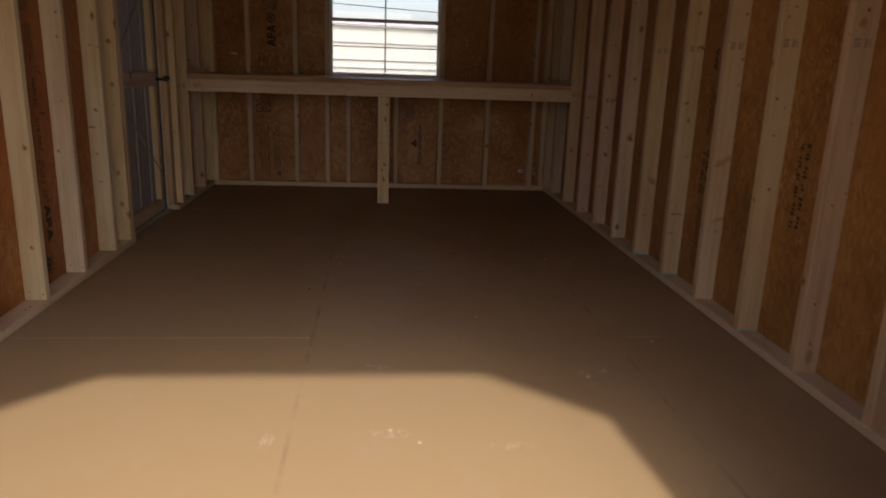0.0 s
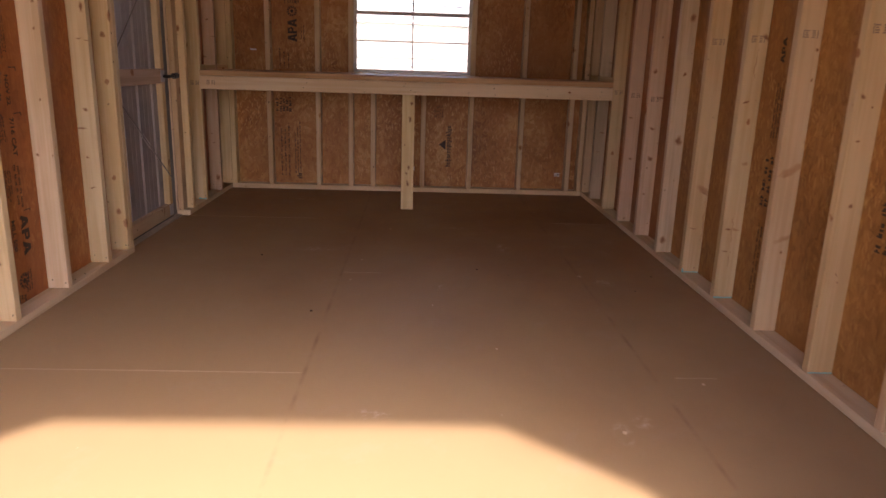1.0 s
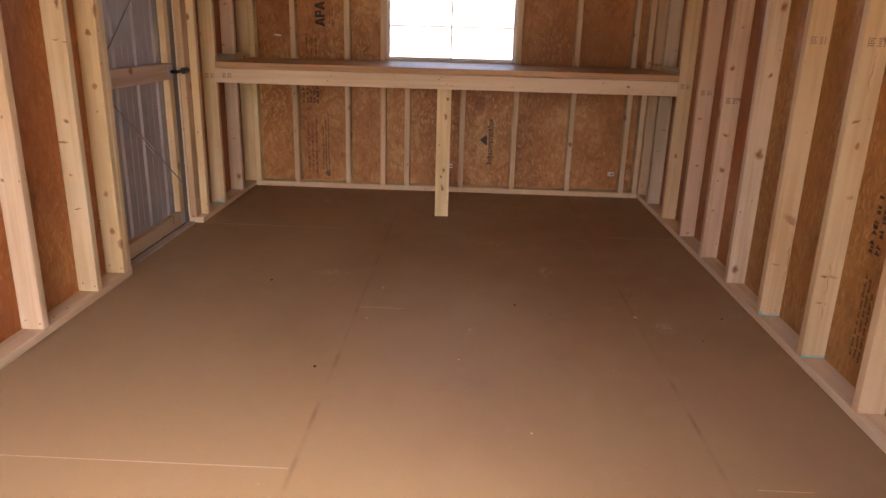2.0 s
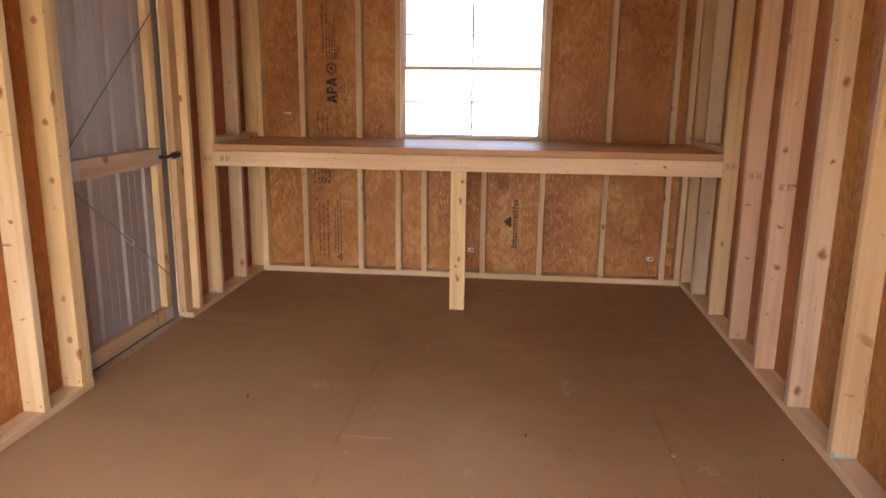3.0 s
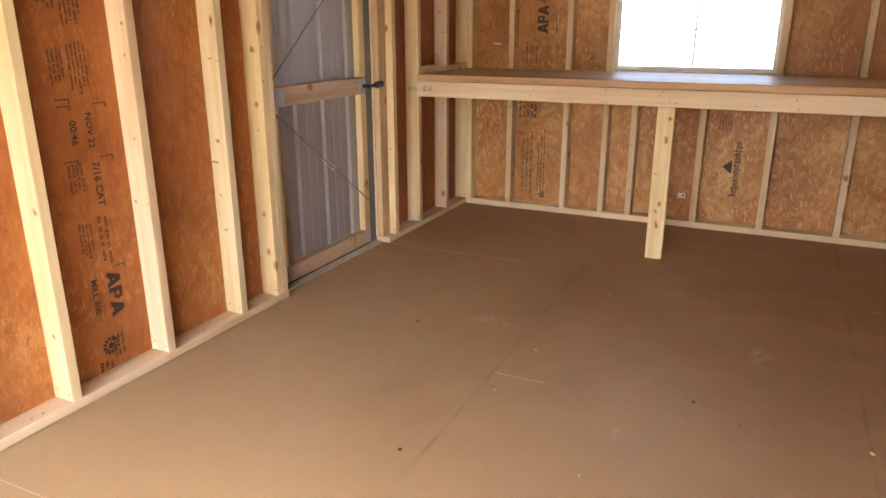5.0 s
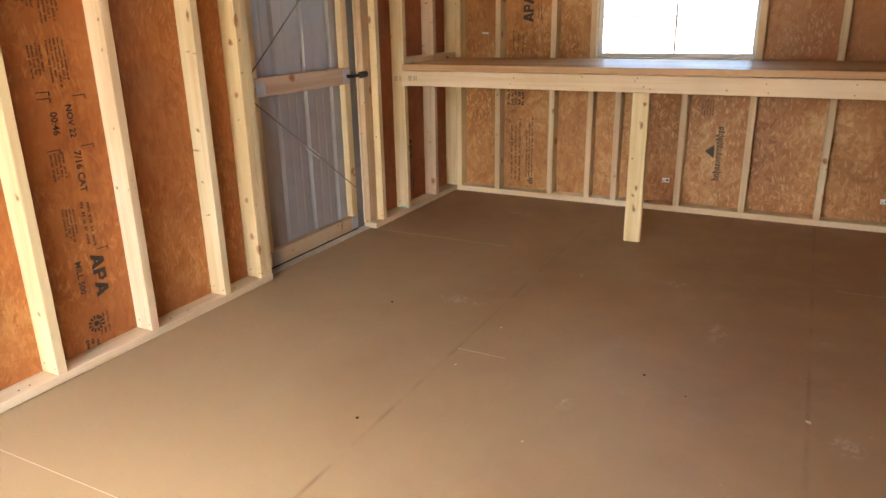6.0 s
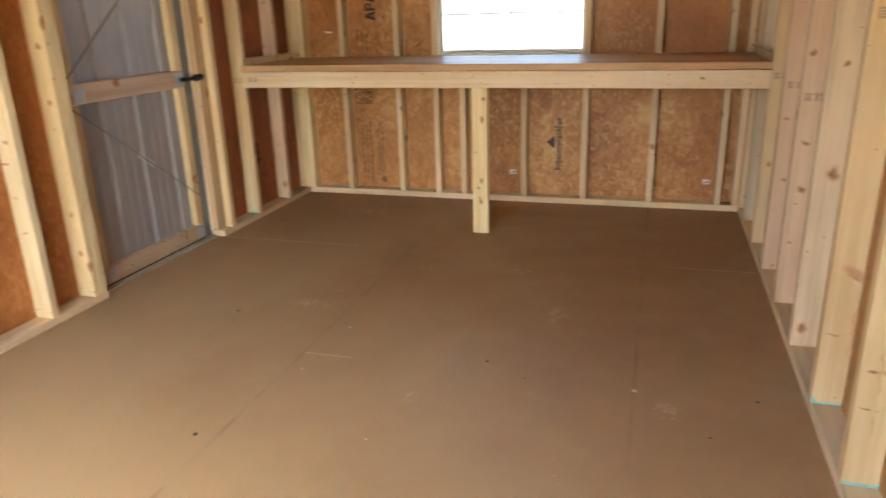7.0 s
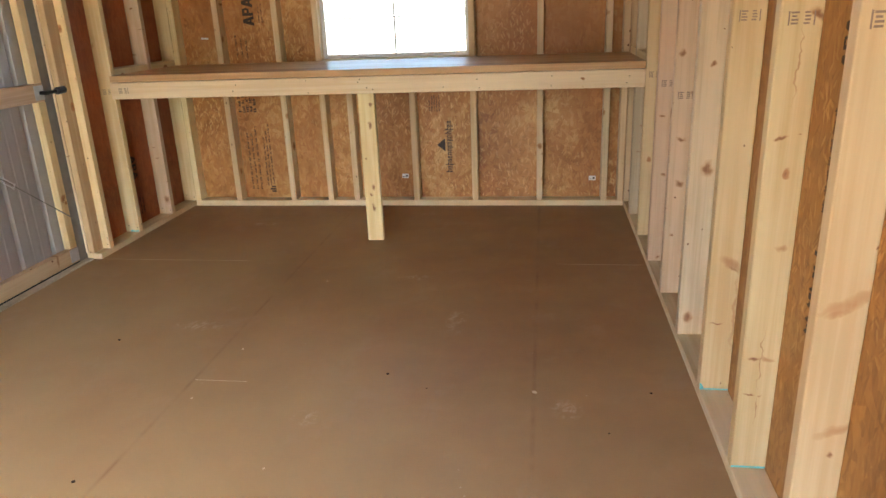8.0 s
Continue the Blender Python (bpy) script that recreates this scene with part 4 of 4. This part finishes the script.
printed(pl, "l", -2.905, 1.420, words(rng, 0.20, 0.009, 5, 0.016))
printed(pl, "l", -2.995, 1.400, words(rng, 0.14, 0.010, 4, 0.015), material=INK_FADED)
printed(pl, "l", -3.000, 1.500, flat_bm([rect(0.02 * k, 0, 0.02 * k + 0.013, 0.036) for k in range(3)]))
for a, z in ((-2.895, 0.978), (-2.895, 0.800), (-3.03, 0.978), (-3.03, 0.800), (-3.03, 1.00), (-2.91, 0.41)):
    printed(pl, "l", a, z, flat_bm([rect(0, -0.006, 0.0035, 0.044), rect(0.0036, 0.040, 0.016, 0.044)]), "bracket")
far = panel_l[-1.07]
printed(far, "l", -0.555, 0.46, mark_blocks(0.052, 1.2), "trade_mark")
printed(far, "l", -0.50, 0.20, words(rng, 0.12, 0.014, 3, 0.03))
printed(far, "l", -0.58, 1.72, words(rng, 0.30, 0.016, 2, 0.03))

pb = panel_b[(OUT_L, 0)]
printed(pb, "b", -0.899, 1.175, mark_blocks(0.072), "trade_mark")
printed(pb, "b", -0.935, 1.405, rosette(0.040), "trade_mark")
printed(pb, "b", -0.958, 1.46, words(rng, 0.37, 0.013, 2, -0.026))
printed(pb, "b", -0.905, 1.46, words(rng, 0.30, 0.010, 3, -0.018))
printed(pb, "b", -0.878, 1.46, words(rng, 0.09, 0.012, 3, -0.012))
printed(pb, "b", -0.860, 1.19, words(rng, 0.14, 0.009, 2, 0.020), material=INK_FADED)
printed(pb, "b", -0.965, 0.97, words(rng, 0.16, 0.012, 3, -0.034), material=INK_FADED)
printed(pb, "b", -0.955, 0.62, words(rng, 0.12, 0.021, 5, -0.026))
printed(pb, "b", -0.975, 0.09, words(rng, 0.50, 0.015, 3, -0.030), material=INK_FADED)
printed(pb, "b", -0.885, 0.12, words(rng, 0.44, 0.012, 3, -0.020), material=INK_FADED)
printed(pb, "b", -0.880, 0.075, flat_bm([rect(0.016 * k, 0, 0.016 * k + 0.011, (0.030, 0.042, 0.030)[k]) for k in range(3)]))
pm = panel_b[(JX0, 0)]
printed(pb, "b", -1.222, 1.098, flat_bm([[(0, 0), (0.012, 0.002), (0.014, 0.05), (0.003, 0.052)]]), "paint_smear", "small pale paint smear", PAPER)
tri = flat_bm([[(0, 0), (0.085, 0), (0.0425, 0.055)]])
printed(pm, "b", 0.312, 0.345, tri, "trade_mark")
blocks, x = [], 0.0
for k in range(15):
    w = rng.uniform(0.015, 0.021)
    low, high = rng.choice((0.0, 0.0, 0.0, -0.010)), rng.choice((0.029, 0.029, 0.042))
    blocks += [rect(x, low, x + 0.0068, high), rect(x + 0.0069, 0.022, x + w - 0.0061, 0.029), rect(x + w - 0.006, 0.0, x + w, 0.029)]
    x += w + 0.0055
printed(pm, "b", 0.355, 0.205, flat_bm(blocks), "trade_mark")
printed(pm, "b", 0.285, 0.600, words(rng, 0.11, 0.008, 5, -0.016), material=INK_FADED)

for key, a, z, n in ((-3.154, -2.918, 0.50, 0.22), (-1.935, -1.875, 1.28, 0.42), (-3.154, -2.15, 0.45, 0.3), (-4.373, -3.70, 0.5, 0.4)):
    printed(panel_r[key], "r", a, z, words(rng, n, 0.026, 2, 0.040))

printed(panel_r[-3.154], "r", -2.925, 1.085, mark_blocks(0.032, 1.3), "trade_mark")
printed(panel_r[-3.154], "r", -2.91, 0.78, words(rng, 0.26, 0.012, 3, 0.022), material=INK_FADED)
printed(panel_r[-3.154], "r", -2.925, 0.12, words(rng, 0.33, 0.014, 3, 0.026), material=INK_FADED)


# grade stamps on the studs
def stamp_mesh(seed):
    g = random.Random(seed)
    out = [rect(0, 0, 0.003, 0.030), rect(0.052, 0, 0.055, 0.030)]
    for x0 in (0.005, 0.031):
        for k in range(4):
            out.append(rect(x0 + g.uniform(0, 0.003), 0.002 + 0.0075 * k, x0 + g.uniform(0.012, 0.018), 0.006 + 0.0075 * k))
    return flat_bm(out, 0.0004)


STAMP = mesh_of(stamp_mesh(3), STAMP_INK, "grade_stamp")
FACE_Y = Matrix(((1, 0, 0), (0, 0, -1), (0, 1, 0))).to_4x4()


def stamp_on(stud, x, z):
    y = stud.location.y - T / 2 - 0.0001
    part("grade_stamp", STAMP, STAMP_INK, stud, "", stud.matrix_local.inverted() @ Matrix.Translation((x, y, z)) @ FACE_Y)


part("inked_stamp", STAMP, STAMP_INK, rail, "", rail.matrix_local.inverted() @ Matrix.Translation((-1.385, BF + 0.3998, 0.852)) @ FACE_Y)
for k, z in ((1, 0.865), (2, 0.862), (3, 0.858), (5, 1.165), (6, 1.165), (7, 1.17), (8, 1.17), (9, 1.16)):
    stamp_on(right_studs[k + 1], XR + 0.017, z)


def chalk_on(stud, outlines, x):
    y = stud.location.y - T / 2 - 0.0002
    part("chalk_mark", flat_bm(outlines, 0.0004), CHALK, stud, "cyan paint mark", stud.matrix_local.inverted() @ Matrix.Translation((x, y, T)) @ FACE_Y)


chalk_on(right_studs[7], [rect(0.001, 0.001, 0.088, 0.007)], XR)
chalk_on(right_studs[6], [rect(0.016, 0.001, 0.088, 0.006), [(0.001, 0.001), (0.015, 0.001), (0.012, 0.010), (0.006, 0.022), (0.001, 0.024)]], XR)
chalk_on(right_studs[9], [rect(0.001, 0.001, 0.088, 0.005)], XR)

left_far = next(o for o in wall_left.children if o.name.startswith("stud") and abs(o.location.y - T / 2 + 0.722) < 0.003)
chalk_on(left_far, [[(0.03, 0.001), (0.085, 0.001), (0.080, 0.011), (0.06, 0.006), (0.035, 0.013)]], XL - D)
stamp_on(left_far, XL - D + 0.02, 0.845)

# ---- paper labels on the back wall ----
for x, z in ((0.035, 0.182), (1.262, 0.160)):
    tag = slab("paper_label", None, PAPER, (x - 0.022, x + 0.022), (YB + D - 0.0016, YB + D - 0.0002), (z - 0.015, z + 0.015))
    tagged(tag, "small white paper label stuck on strand board", "label", "paper labels")
    slab("print", tag, INK, (0.002, 0.016), (-0.0014, -0.0009), (-0.006, 0.006))
    slab("print", tag, INK_FADED, (-0.017, -0.004), (-0.0014, -0.0009), (-0.008, -0.004))

# ---- crumbs and chips on the floor ----
def lump(r, seed, flat=0.5):
    g = random.Random(seed)
    bm = bmesh.new()
    bmesh.ops.create_icosphere(bm, subdivisions=1, radius=r)
    for v in bm.verts:
        v.co *= g.uniform(0.7, 1.25)
        v.co.z *= flat
    low = min(v.co.z for v in bm.verts)
    bmesh.ops.translate(bm, vec=(0, 0, -low), verts=bm.verts)
    return bm


for k, (x, y, r) in enumerate(((-0.358, -2.939, 0.011), (0.405, -2.262, 0.010), (-0.755, -2.064, 0.011), (1.308, -2.333, 0.009), (0.56, -2.353, 0.006), (1.153, -2.577, 0.005))):
    ob = new("crumb", mesh_of(lump(r * 0.62, k), CRUMB, "crumb"))
    ob.location = (x, y, 0)
    tagged(ob, "dark brown crumb of dirt on the floor", "debris", "crumbs on the floor")
for k, (x, y, r) in enumerate(((0.927, -2.356, 0.010), (-0.234, -2.475, 0.005), (0.164, -2.832, 0.005), (-0.207, -2.106, 0.006), (-0.082, -1.379, 0.006), (1.081, -3.604, 0.008), (0.712, -3.938, 0.009), (0.398, -3.317, 0.006), (0.087, -4.369, 0.007), (0.005, -4.295, 0.008))):
    ob = new("wood_chip", mesh_of(lump(r, 40 + k, 0.35), CHIP, "wood_chip"))
    ob.location = (x, y, 0)
    ob.rotation_euler = (0, 0, k * 1.3)
    tagged(ob, "tiny pale wood chip on the floor", "debris", "wood chips on the floor")

# sawdust packed into the cross joints
for x0, x1, y in ((-1.43, -0.60, -1.10), (-1.42, -0.30, -3.55), (-0.285, -0.09, -2.35), (1.0, 1.15, -3.55), (1.02, 1.44, -1.10)):
    slab("joint_dust", floor, CHIP, (x0, x1), (y - 0.0011, y + 0.0011), (-0.004, 0.0004), "pale sawdust in a joint")
